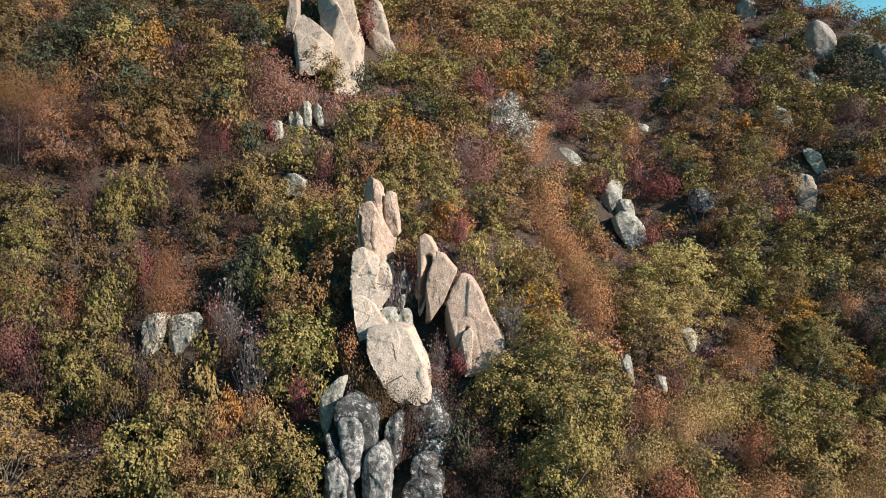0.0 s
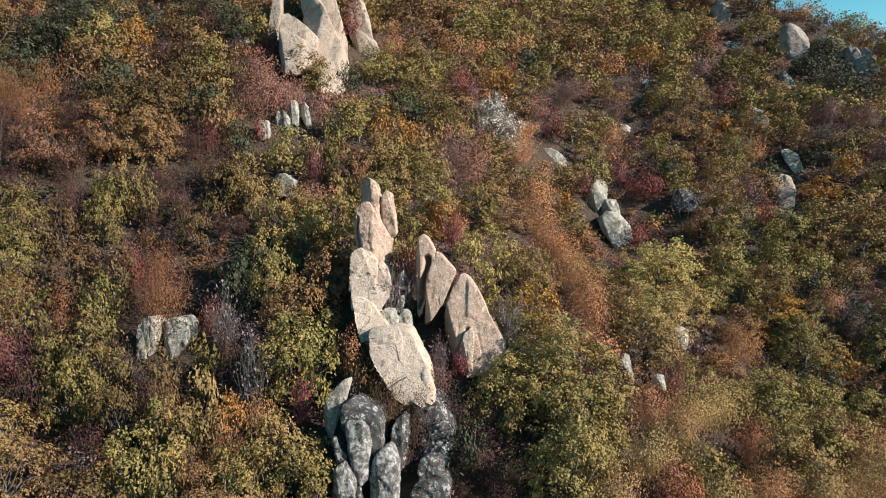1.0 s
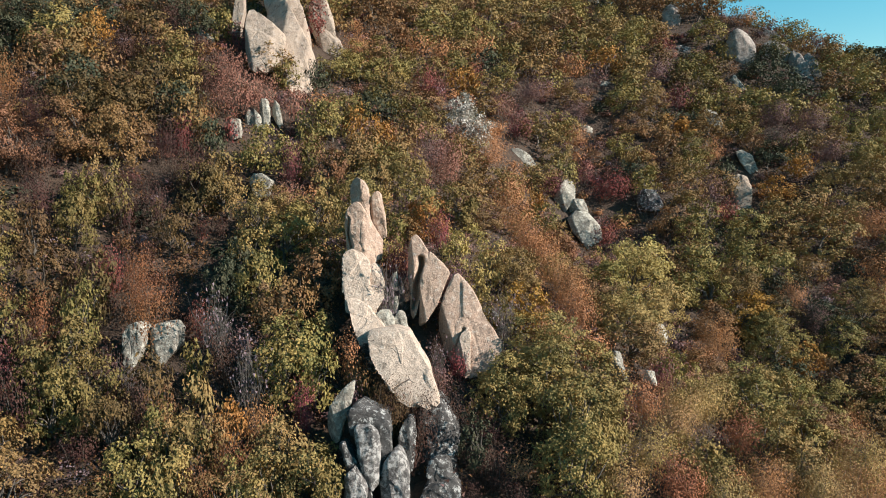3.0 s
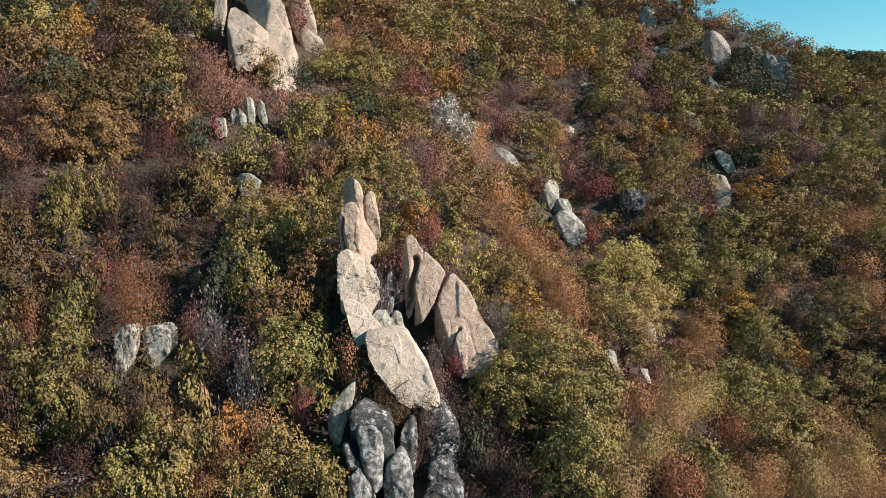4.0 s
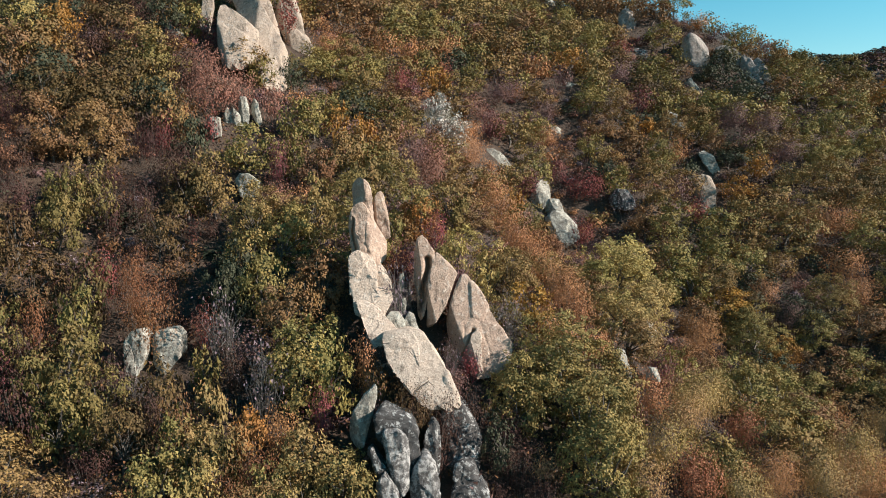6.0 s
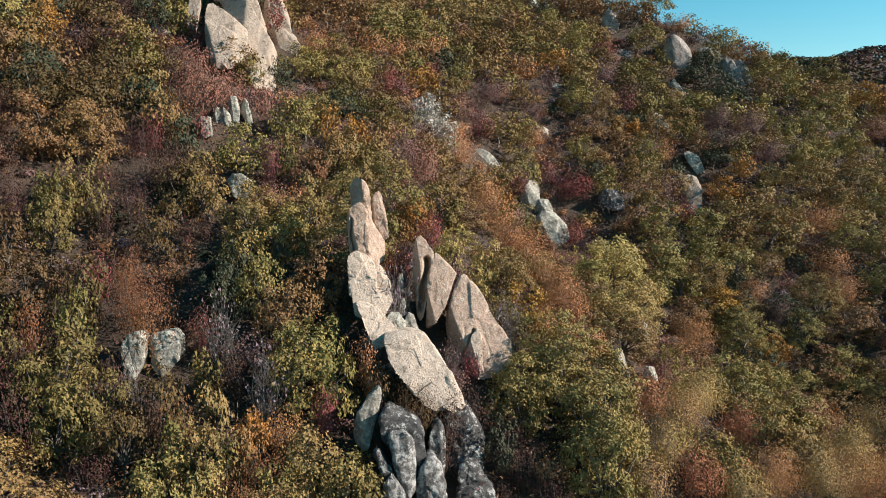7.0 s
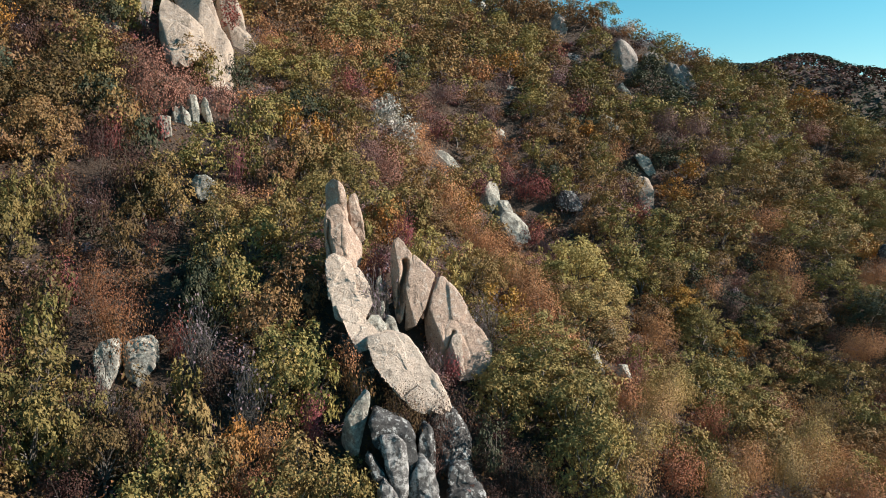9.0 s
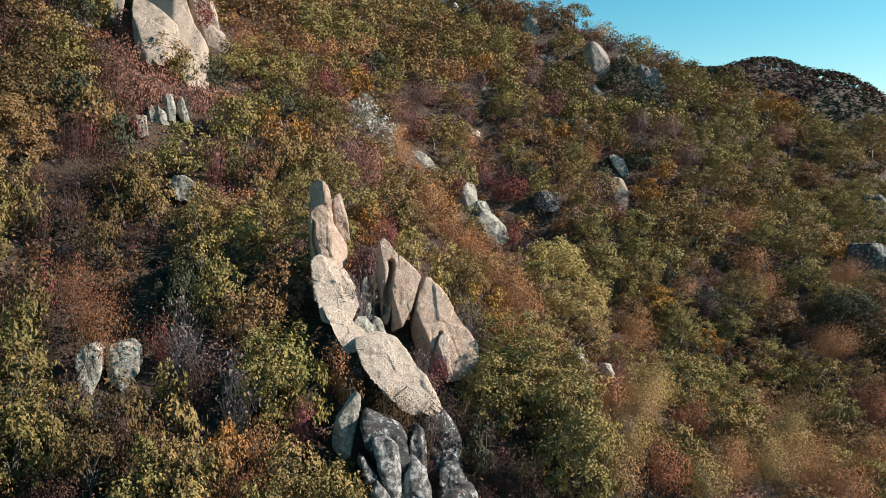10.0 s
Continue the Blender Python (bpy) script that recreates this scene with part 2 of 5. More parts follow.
nx, ny = len(xs), len(ys)
cell = (np.arange(ny - 1)[:, None] * nx + np.arange(nx - 1)[None, :]).ravel()
ground = new("ground", mesh_of("ground", gv, np.stack([cell, cell + 1, cell + nx + 1, cell + nx], 1), [SOIL], True))
tagged(ground, "steep hillside covered in brown leaf litter and dry grass", "ground", kind="structure")

# ---- rocks ----
ROCK_KINDS = {
    "spire": ("rock_spire", "tall weathered granite spire standing on the ridge", "rock", GRANITE, "spires of the central crag"),
    "slab": ("rock_slab", "sunlit cream granite slab lying against other rocks", "rock", CREAM, "slabs of the crag"),
    "wedge": ("rock_wedge", "sharp upright wedge of pinkish granite with deep cracks", "rock", GRANITE, "wedges of the crag"),
    "block": ("rock_slab", "tilted slab of pale grey granite between shrubs", "rock", GREY, "stones on the hillside"),
    "stone": ("stone", "grey lichened granite stone half hidden among shrubs", "rock", GREY, "stones on the hillside"),
    "pale": ("boulder", "smooth buff granite boulder rising out of the shrubs", "boulder", PALE, "pale boulders"),
    "outcrop": ("rock_outcrop", "grey rounded granite outcrop near the crest", "rock", BROWN, "rocks of the upper outcrop"),
    "mottled": ("mottled_rock", "grey rock blotched with pale lichen and painted sun dapples at the foot of the crag", "rock", MOTTLED, "dark rocks"),
    "dark": ("dark_rock", "dark weathered rock with pale lichen, darkened further to stand for shade", "rock", SHADE_DARK, "dark rocks"),
}
CLEAR = []


def ball(times):
    """Directions and triangles of an evenly divided sphere."""
    bm = bmesh.new()
    bmesh.ops.create_icosphere(bm, subdivisions=times, radius=1.0)
    v = np.array([p.co[:] for p in bm.verts])
    f = np.array([[p.index for p in q.verts] for q in bm.faces], np.int32)
    bm.free()
    return v, f


BALLS = {True: ball(5), False: ball(6)}
# how sharp the edges are, how uneven the faces, how far the foot is sunk
ROCK_LOOK = {"spire": (60, 0.75, 0.5), "slab": (70, 0.65, 0.25), "wedge": (90, 0.6, 0.5), "block": (70, 0.75, 0.3), "stone": (75, 0.8, 0.35), "mottled": (45, 1.0, 0.6), "pale": (55, 0.7, 1.2), "outcrop": (60, 1.2, 1.5), "dark": (48, 1.0, 0.6)}


def crag(kind, at, turn, outline, lean, yaw, thick, cuts=(), grooves=()):
    """A rock broken along planes: a front face with that outline (across, up), leaning back and turned, with its sides running
    back from it; cuts are further broken faces (azimuth, elevation, across, up), grooves are clefts (from, to, width, depth)."""
    name, label, category, mat, group = ROCK_KINDS[kind]
    sharp, rough, sunk = ROCK_LOOK[kind]
    front = np.array([yaw, -1.0, lean])
    front /= np.linalg.norm(front)
    planes = [(front, 0.0), (-front, -thick * front[1])]
    on_face = lambda x, z: np.array([x, yaw * x + lean * z, z])
    low = min(z for x, z in outline)
    foot = [(x, z - sunk if z < 0.55 * low else z) for x, z in outline]
    for (x0, z0), (x1, z1) in zip(foot, foot[1:] + foot[:1]):
        nx, nz = z1 - z0, x0 - x1
        size = math.hypot(nx, nz)
        back = np.array([-0.12 * nx / size, 1.0, -0.12 * nz / size])
        n = np.cross(on_face(x1, z1) - on_face(x0, z0), back)
        n /= np.linalg.norm(n)
        if n[0] * nx + n[2] * nz < 0:
            n = -n
        planes.append((n, float(n @ on_face(x0, z0))))
    for az, el, x, z in cuts:
        az, el = radians(az), radians(el)
        n = np.array([math.sin(az) * math.cos(el), -math.cos(az) * math.cos(el), math.sin(el)])
        planes.append((n, float(n @ on_face(x, z))))
    N, D = np.array([n for n, d in planes]), np.array([d for n, d in planes])
    far_off = at[1] > 48
    unit, faces = BALLS[far_off or kind in ("stone", "dark", "mottled", "block")]
    flat = np.array(outline)
    wide, tall = np.ptp(flat[:, 0]), np.ptp(flat[:, 1])
    heart = max((np.array([0.0, k * thick, j * tall]) for k in (0.3, 0.45, 0.6, 0.75) for j in (-0.2, -0.1, 0.0)), key=lambda c: (D - N @ c).min())
    gap = np.maximum(D - N @ heart, 0.05)
    way = unit * np.array([wide / 2, thick / 2 + abs(lean) * tall / 2, tall / 2])
    way /= np.linalg.norm(way, axis=1)[:, None]
    pull = np.maximum(way @ N.T, 1e-4) / gap
    total = (pull ** sharp).sum(1)
    verts = heart + way * (total ** (-1.0 / sharp))[:, None]
    out = ((pull ** sharp) / total[:, None]) @ N
    out /= np.linalg.norm(out, axis=1)[:, None]
    size = min(wide, tall, 3.0)
    shift = Vector((at[0] * 3.1, at[1] * 1.7, at[2]))
    push = np.zeros(len(verts))
    for i, p in enumerate(verts):
        q = Vector(p) + shift
        n = noise.noise(q * (1.3 / size)) * 0.05 * size
        n += noise.noise(q * (3.4 / size)) * 0.022 * size
        n += 0.02 - abs(noise.noise(q * 2.3)) * 0.065 + noise.noise(q * 5.5) * 0.018
        if not far_off:
            n += noise.noise(q * 12.0) * 0.008
        cell, seat = noise.voronoi(Vector((q.x, q.y, q.z * 0.55)) * (2.0 / size))
        block = math.sin(seat[0].x * 12.99 + seat[0].y * 78.23 + seat[0].z * 37.7)
        n += size * (block * 0.022 - 0.03 * max(0.0, block) * max(0.0, 1 - (cell[1] - cell[0]) / 0.08))
        push[i] = n * rough
    verts = verts + out * push[:, None]
    for x0, z0, x1, z1, breadth, depth in grooves:
        d = np.array([x1 - x0, z1 - z0])
        t = np.clip(((verts[:, 0] - x0) * d[0] + (verts[:, 2] - z0) * d[1]) / (d @ d), 0, 1)
        wave = 0.05 * np.sin(verts[:, 2] * 4.0 + at[0])
        off = np.hypot(verts[:, 0] - x0 - t * d[0] + wave, verts[:, 2] - z0 - t * d[1])
        verts[:, 1] += depth * np.exp(-(off / breadth) ** 2) * (out[:, 1] < 0.1)
    me = mesh_of(name, verts, faces, [mat], True)
    me.set_sharp_from_angle(angle=radians(50))
    ob = new(name, me)
    ob.matrix_basis = pose(*at, 0, 0, turn)
    tagged(ob, label, category, group)
    CLEAR.append((at[0], at[1] - 0.2, wide / 2, {"pale": 2.0, "stone": -0.4, "outcrop": 1.5, "block": 0.8}.get(kind, 0.0), 0.5 + 0.8 * thick))
    return ob


# -- boulders --
crag("spire", (-3.85, 39.16, 18.80), -10.4, ((-0.70, -1.71), (0.36, -1.71), (0.60, -1.13), (0.51, -0.01), (0.39, 0.57), (0.18, 0.95), (-0.17, 1.16), (-0.50, 1.07), (-0.67, 0.81)), 0.12, 0.00, 1.5, ((-48, 8, 0.04, 0.19), (38, 14, 0.15, 0.19),), ())
crag("spire", (-3.86, 38.40, 17.15), -10.4, ((-0.83, 0.26), (-0.75, -1.02), (0.03, -1.39), (0.66, -1.39), (1.12, -1.09), (1.20, -0.60), (0.10, 1.35), (-0.13, 1.52), (-0.59, 1.35), (-0.79, 1.01)), 0.24, 0.05, 2.2, ((-40, 0, -0.55, 0.26), (48, 12, 0.17, 0.69),), ((-0.64, 0.69, -0.49, -1.02, 0.05, 0.25),))
crag("spire", (-2.94, 39.43, 18.22), -10.4, ((-0.39, -0.72), (-0.09, -1.23), (0.56, -0.94), (0.47, -0.46), (0.23, 0.79), (0.06, 0.97), (-0.15, 0.88), (-0.30, 0.55), (-0.39, 0.17)), 0.10, 0.05, 1.3, ((-45, 0, -0.21, 0.02), (40, 15, 0.17, 0.31),), ())
crag("slab", (-4.05, 37.48, 15.51), -10.4, ((-0.75, 0.31), (-0.57, -1.12), (0.74, -1.02), (0.75, -0.29), (0.59, 0.19), (0.17, 0.60), (-0.30, 0.74), (-0.63, 0.60)), 0.60, 0.05, 2.2, ((30, 38, -0.05, 0.36),), ())
crag("slab", (-3.18, 37.39, 14.89), -10.4, ((-0.56, 0.24), (-0.51, -0.78), (0.51, -0.78), (0.55, -0.25), (0.30, 0.34), (-0.00, 0.67), (-0.28, 0.56)), 0.50, 0.00, 1.8, ((35, 40, -0.04, 0.29),), ())
crag("slab", (-3.78, 36.52, 14.05), -10.4, ((-0.99, 0.48), (-0.74, -0.48), (-0.17, -0.73), (0.56, -0.69), (1.07, -0.13), (1.05, 0.29), (0.00, 0.59), (-0.78, 0.68)), 0.75, 0.10, 2.0, ((20, 50, 0.03, 0.26),), ())
crag("slab", (-3.80, 35.20, 13.28), -10.4, ((-0.94, 0.74), (-0.46, -0.26), (0.06, -0.89), (1.39, -0.55), (0.33, 0.29), (-0.38, 0.68)), 1.30, 0.30, 1.5, ((-75, -5, -0.81, 0.40),), ())
crag("stone", (-2.72, 35.60, 12.95), -10.4, ((-0.50, 0.19), (-0.35, -0.14), (0.02, -0.52), (0.48, -0.47), (0.47, 0.03), (0.16, 0.44), (-0.29, 0.47)), 0.50, 0.00, 1.1, ((25, 35, -0.00, 0.19),), ())
crag("stone", (-1.94, 35.68, 12.78), -10.4, ((-0.39, 0.15), (-0.32, -0.36), (0.18, -0.46), (0.53, -0.30), (0.16, 0.41), (-0.15, 0.56)), 0.50, 0.00, 1.1, ((30, 30, -0.01, 0.30),), ())
crag("stone", (-2.09, 37.60, 14.72), -10.4, ((-0.18, -0.15), (-0.12, -0.38), (0.13, -0.24), (0.16, 0.13), (0.08, 0.39), (-0.07, 0.25)), 0.10, 0.00, 0.8, (), ())
crag("stone", (-2.11, 37.00, 13.62), -10.4, ((-0.12, 0.02), (-0.09, -0.26), (0.02, -0.29), (0.16, 0.02), (0.10, 0.27), (-0.07, 0.25)), 0.10, 0.00, 0.8, (), ())
crag("slab", (-2.13, 32.49, 11.58), -10.4, ((-1.77, 0.94), (-1.56, 0.40), (-1.21, -0.15), (-0.60, -0.72), (0.20, -1.19), (1.42, -1.31), (1.81, -1.15), (1.71, -0.85), (1.28, -0.20), (0.76, 0.52), (0.19, 1.16), (-0.49, 1.34), (-1.72, 1.23)), 1.10, 0.10, 2.4, ((-80, -8, -1.63, 0.77),), ())
crag("wedge", (-1.08, 37.31, 15.35), -10.4, ((-0.55, -0.18), (-0.38, -1.93), (-0.09, -2.34), (0.18, -1.94), (0.67, 0.30), (0.67, 0.74), (0.26, 1.36), (-0.01, 1.62), (-0.29, 1.45), (-0.46, 0.92)), 0.42, 0.10, 1.9, ((-62, 4, -0.07, 0.09), (30, 8, 0.16, 0.08),), ((0.30, 0.36, -0.07, -1.94, 0.13, 0.90),))
crag("wedge", (-0.32, 36.83, 14.14), -10.4, ((-0.74, -0.92), (-0.73, -1.29), (-0.48, -1.56), (-0.17, -1.36), (0.31, -0.68), (0.76, 0.03), (1.08, 0.71), (0.88, 1.01), (-0.08, 1.94), (-0.28, 1.66), (-0.55, 0.46)), 0.45, 0.12, 2.0, ((-60, 0, -0.49, -0.08),), ())
crag("wedge", (1.21, 35.95, 12.81), -10.4, ((-1.43, -0.81), (-1.18, -1.66), (-0.52, -2.19), (0.86, -2.11), (1.77, -1.59), (1.90, -1.09), (0.95, 0.55), (0.53, 1.22), (0.11, 1.84), (-0.29, 2.17), (-0.52, 2.09), (-0.81, 1.59), (-1.38, 0.00)), 0.55, 0.12, 2.4, ((-62, -5, -1.01, 0.46),), ((-0.52, -1.83, -0.00, -0.49, 0.10, 0.30),))
crag("slab", (1.06, 35.12, 11.71), -10.4, ((-0.55, -0.88), (0.40, -0.95), (0.37, 0.55), (0.18, 0.73), (-0.10, 0.54), (-0.30, 0.01)), 0.50, 0.10, 0.9, ((-60, 0, -0.11, 0.06),), ())
# a slab in shade, the shade given by its dark colour
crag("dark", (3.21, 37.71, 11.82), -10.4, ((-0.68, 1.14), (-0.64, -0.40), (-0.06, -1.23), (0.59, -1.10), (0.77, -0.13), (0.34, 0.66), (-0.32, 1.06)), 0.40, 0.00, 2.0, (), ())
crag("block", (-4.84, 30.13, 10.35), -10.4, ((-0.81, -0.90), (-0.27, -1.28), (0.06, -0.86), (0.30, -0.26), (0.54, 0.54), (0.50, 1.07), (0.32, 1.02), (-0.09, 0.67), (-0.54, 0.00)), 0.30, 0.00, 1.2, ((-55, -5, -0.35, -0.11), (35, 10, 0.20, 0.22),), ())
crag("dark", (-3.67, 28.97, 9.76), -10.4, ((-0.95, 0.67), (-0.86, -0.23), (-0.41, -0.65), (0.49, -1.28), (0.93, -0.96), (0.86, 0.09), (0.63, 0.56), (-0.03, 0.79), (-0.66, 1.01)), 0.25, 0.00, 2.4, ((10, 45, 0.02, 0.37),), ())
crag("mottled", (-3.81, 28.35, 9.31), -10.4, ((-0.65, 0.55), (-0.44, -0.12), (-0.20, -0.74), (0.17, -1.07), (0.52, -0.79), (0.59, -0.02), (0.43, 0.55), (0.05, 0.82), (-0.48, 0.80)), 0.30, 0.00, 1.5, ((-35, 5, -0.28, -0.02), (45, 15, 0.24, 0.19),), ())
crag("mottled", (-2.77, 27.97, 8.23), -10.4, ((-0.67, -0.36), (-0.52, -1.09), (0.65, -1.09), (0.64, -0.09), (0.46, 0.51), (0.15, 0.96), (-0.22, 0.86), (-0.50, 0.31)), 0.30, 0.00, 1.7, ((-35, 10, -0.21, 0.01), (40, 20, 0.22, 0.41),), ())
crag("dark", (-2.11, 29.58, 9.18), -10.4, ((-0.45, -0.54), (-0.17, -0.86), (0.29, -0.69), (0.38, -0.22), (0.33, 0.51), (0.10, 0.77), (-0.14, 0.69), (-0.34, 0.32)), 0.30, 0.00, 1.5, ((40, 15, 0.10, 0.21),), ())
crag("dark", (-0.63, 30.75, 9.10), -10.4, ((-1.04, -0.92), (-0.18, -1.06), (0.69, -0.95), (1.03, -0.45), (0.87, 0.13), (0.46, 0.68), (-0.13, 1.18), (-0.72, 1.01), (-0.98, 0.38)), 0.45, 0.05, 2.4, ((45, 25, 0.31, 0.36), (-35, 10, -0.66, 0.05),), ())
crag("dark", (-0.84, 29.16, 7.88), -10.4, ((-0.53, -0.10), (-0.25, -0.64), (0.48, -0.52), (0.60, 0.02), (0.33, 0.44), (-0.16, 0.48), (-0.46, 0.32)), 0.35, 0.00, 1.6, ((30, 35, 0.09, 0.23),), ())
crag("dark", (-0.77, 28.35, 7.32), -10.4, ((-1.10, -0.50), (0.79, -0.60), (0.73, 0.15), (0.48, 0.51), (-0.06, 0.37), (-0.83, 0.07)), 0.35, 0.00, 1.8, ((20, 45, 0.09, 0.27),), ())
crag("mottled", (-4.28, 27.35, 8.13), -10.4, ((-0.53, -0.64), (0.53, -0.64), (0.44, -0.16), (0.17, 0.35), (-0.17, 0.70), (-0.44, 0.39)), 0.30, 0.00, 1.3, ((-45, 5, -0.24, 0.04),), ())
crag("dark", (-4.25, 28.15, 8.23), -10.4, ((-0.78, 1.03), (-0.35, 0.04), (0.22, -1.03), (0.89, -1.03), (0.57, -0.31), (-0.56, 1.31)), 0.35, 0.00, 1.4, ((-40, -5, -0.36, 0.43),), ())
crag("stone", (-14.37, 35.14, 12.42), -10.4, ((-0.56, 0.19), (-0.34, -0.84), (0.17, -0.84), (0.46, -0.36), (0.44, 0.39), (0.15, 0.82), (-0.32, 0.65)), 0.30, 0.00, 1.3, ((40, 20, 0.28, 0.24),), ())
crag("stone", (-13.18, 35.55, 12.33), -10.4, ((-0.79, 0.24), (-0.53, -0.65), (0.17, -0.89), (0.69, -0.48), (0.65, 0.34), (0.24, 0.75), (-0.43, 0.68)), 0.40, 0.00, 1.4, ((-40, 5, -0.39, -0.05), (30, 40, 0.14, 0.48),), ())
crag("stone", (-10.14, 49.08, 19.59), -10.4, ((-0.85, 0.08), (-0.22, -0.63), (0.64, -0.63), (0.77, 0.08), (0.12, 0.55), (-0.46, 0.55)), 0.40, 0.00, 1.4, ((-30, 20, -0.37, -0.10),), ())
crag("pale", (-11.52, 63.83, 31.86), -4.9, ((-1.48, -1.10), (-0.70, -2.33), (0.77, -2.51), (1.92, -1.56), (2.02, -0.07), (1.16, 0.79), (0.04, 1.70), (-0.96, 2.41), (-1.33, 2.06), (-1.44, 0.62)), 0.75, 0.10, 5.0, ((-60, 5, -1.15, -0.03), (40, 30, 0.94, 0.29),), ())
crag("pale", (-9.42, 66.40, 31.96), -4.9, ((-4.77, 7.82), (-2.23, 1.01), (1.39, -5.52), (2.00, -5.71), (2.52, -3.85), (2.36, -1.58), (1.24, 0.55), (-2.51, 7.27)), 0.85, 0.15, 5.0, ((-35, 35, -0.44, -0.65), (60, 10, 1.70, -1.71),), ())
crag("pale", (-9.45, 72.77, 35.16), -4.9, ((-3.05, 5.58), (-1.46, 0.59), (-0.18, -1.78), (1.61, -4.35), (2.25, -3.94), (1.67, -1.74), (-0.85, 5.65)), 0.60, 0.10, 5.0, ((60, 10, 1.09, -1.16),), ())
crag("pale", (-6.80, 76.27, 36.02), -4.9, ((-1.82, -0.06), (-0.74, -1.71), (1.08, -1.95), (1.41, -1.36), (1.04, -0.06), (0.43, 1.49), (-0.28, 2.21), (-1.12, 1.43)), 0.30, 0.00, 4.0, ((45, 25, 0.64, -0.06), (-50, 5, -0.90, -0.06),), ())
crag("pale", (-6.20, 75.16, 33.16), -4.9, ((-1.56, 0.40), (-1.20, -1.48), (0.81, -1.24), (1.58, -0.66), (1.05, 0.40), (0.29, 1.17), (-0.97, 1.41)), 0.35, 0.00, 3.6, ((-55, 0, -0.81, 0.11), (35, 40, 0.19, 0.64),), ())
crag("pale", (-13.92, 68.80, 35.08), -4.9, ((-0.69, -1.52), (0.07, -1.68), (0.52, -0.36), (0.36, 1.77), (-0.25, 1.77)), 0.30, 0.00, 2.0, (), ())
crag("stone", (-16.31, 65.93, 31.76), -4.9, ((-0.95, 0.04), (-0.29, -0.59), (0.80, -0.69), (0.83, -0.17), (0.16, 0.62), (-0.55, 0.78)), 0.50, 0.00, 1.8, ((20, 45, 0.11, 0.15),), ())
crag("block", (-10.52, 56.52, 24.97), -4.9, ((-0.53, 0.32), (-0.16, -0.79), (0.40, -0.96), (0.37, -0.07), (0.18, 0.71), (-0.25, 0.79)), 0.25, 0.00, 1.1, ((-45, 5, -0.19, 0.15), (40, 20, 0.10, 0.49),), ())
crag("block", (-9.70, 56.92, 24.71), -4.9, ((-0.40, 0.37), (-0.29, -0.50), (0.24, -0.93), (0.48, -0.58), (0.14, 0.67), (-0.17, 0.97)), 0.25, 0.00, 1.1, ((-45, 5, -0.06, 0.19), (40, 20, 0.06, 0.45),), ())
crag("block", (-11.54, 56.48, 24.15), -4.9, ((-0.60, -0.01), (-0.33, -0.48), (0.69, -0.56), (0.41, 0.29), (-0.16, 0.76)), 0.25, 0.00, 1.1, ((-45, 5, -0.26, -0.18), (40, 20, 0.33, 0.08),), ())
crag("block", (-11.04, 56.35, 24.31), -4.9, ((-0.54, 0.25), (0.04, -0.65), (0.67, -0.48), (0.18, 0.16), (-0.35, 0.72)), 0.25, 0.00, 1.1, ((-45, 5, -0.20, 0.08), (40, 20, 0.10, -0.05),), ())
crag("block", (-12.45, 54.20, 23.51), -4.9, ((-0.54, 0.29), (-0.25, -0.77), (0.55, -0.56), (0.43, 0.50), (-0.18, 0.54)), 0.25, 0.00, 1.1, ((-45, 5, -0.21, 0.13), (40, 20, 0.35, 0.29),), ())
crag("outcrop", (46.30, 91.35, 36.04), -21.5, ((-2.27, -4.29), (1.07, -4.65), (1.86, -1.42), (2.16, 1.43), (1.07, 2.64), (-0.36, 3.18), (-1.44, 2.59), (-2.08, 0.53)), 0.30, 0.10, 5.0, ((-30, 10, -0.49, 0.16), (45, 35, 0.86, 1.40),), ())
crag("outcrop", (52.79, 95.35, 38.82), -21.5, ((-1.35, -0.03), (-1.09, -1.08), (0.91, -1.08), (1.40, -0.03), (0.74, 1.11), (-0.60, 1.11)), 0.40, 0.00, 3.0, ((30, 45, 0.36, 0.50),), ())
crag("outcrop", (51.61, 91.40, 36.53), -21.5, ((-1.86, 0.84), (-1.48, -1.04), (1.14, -1.29), (1.71, -0.44), (1.02, 0.58), (-0.52, 1.36)), 0.50, 0.00, 3.0, ((20, 55, -0.10, 0.67),), ())
crag("outcrop", (52.65, 88.18, 33.86), -21.5, ((-1.40, 0.93), (-1.13, -0.90), (-0.02, -2.20), (1.67, -1.71), (1.24, -0.07), (0.25, 1.60), (-0.62, 2.35)), 0.50, 0.00, 3.0, ((-40, 10, -0.36, 0.35), (40, 35, 0.61, 0.60),), ())
crag("outcrop", (54.37, 88.05, 33.89), -21.5, ((-1.29, 1.30), (-0.58, -0.86), (0.40, -1.85), (1.21, -1.03), (0.69, 0.55), (-0.42, 1.89)), 0.50, 0.00, 2.6, ((-40, 10, -0.76, 0.38), (45, 35, 0.19, 0.38),), ())
crag("stone", (43.08, 86.00, 30.82), -21.5, ((-1.12, 1.04), (-0.64, -0.44), (0.47, -1.37), (1.55, -0.90), (-0.25, 1.67)), 0.50, 0.00, 2.0, ((-40, 10, -0.28, 0.41),), ())
crag("outcrop", (40.73, 100.30, 42.00), -21.5, ((-1.54, -0.96), (-0.49, -2.08), (1.01, -1.82), (1.39, -0.09), (0.93, 1.56), (-0.14, 2.08), (-1.16, 1.30)), 0.30, 0.00, 3.0, ((-40, 10, -0.69, 0.08), (40, 35, 0.50, 0.95),), ())
crag("dark", (38.84, 92.76, 36.18), -21.5, ((-1.25, 0.25), (-0.74, -1.03), (1.05, -0.86), (1.25, 0.66), (-0.30, 0.98)), 0.30, 0.00, 2.4, ((20, 50, 0.07, 0.42),), ())
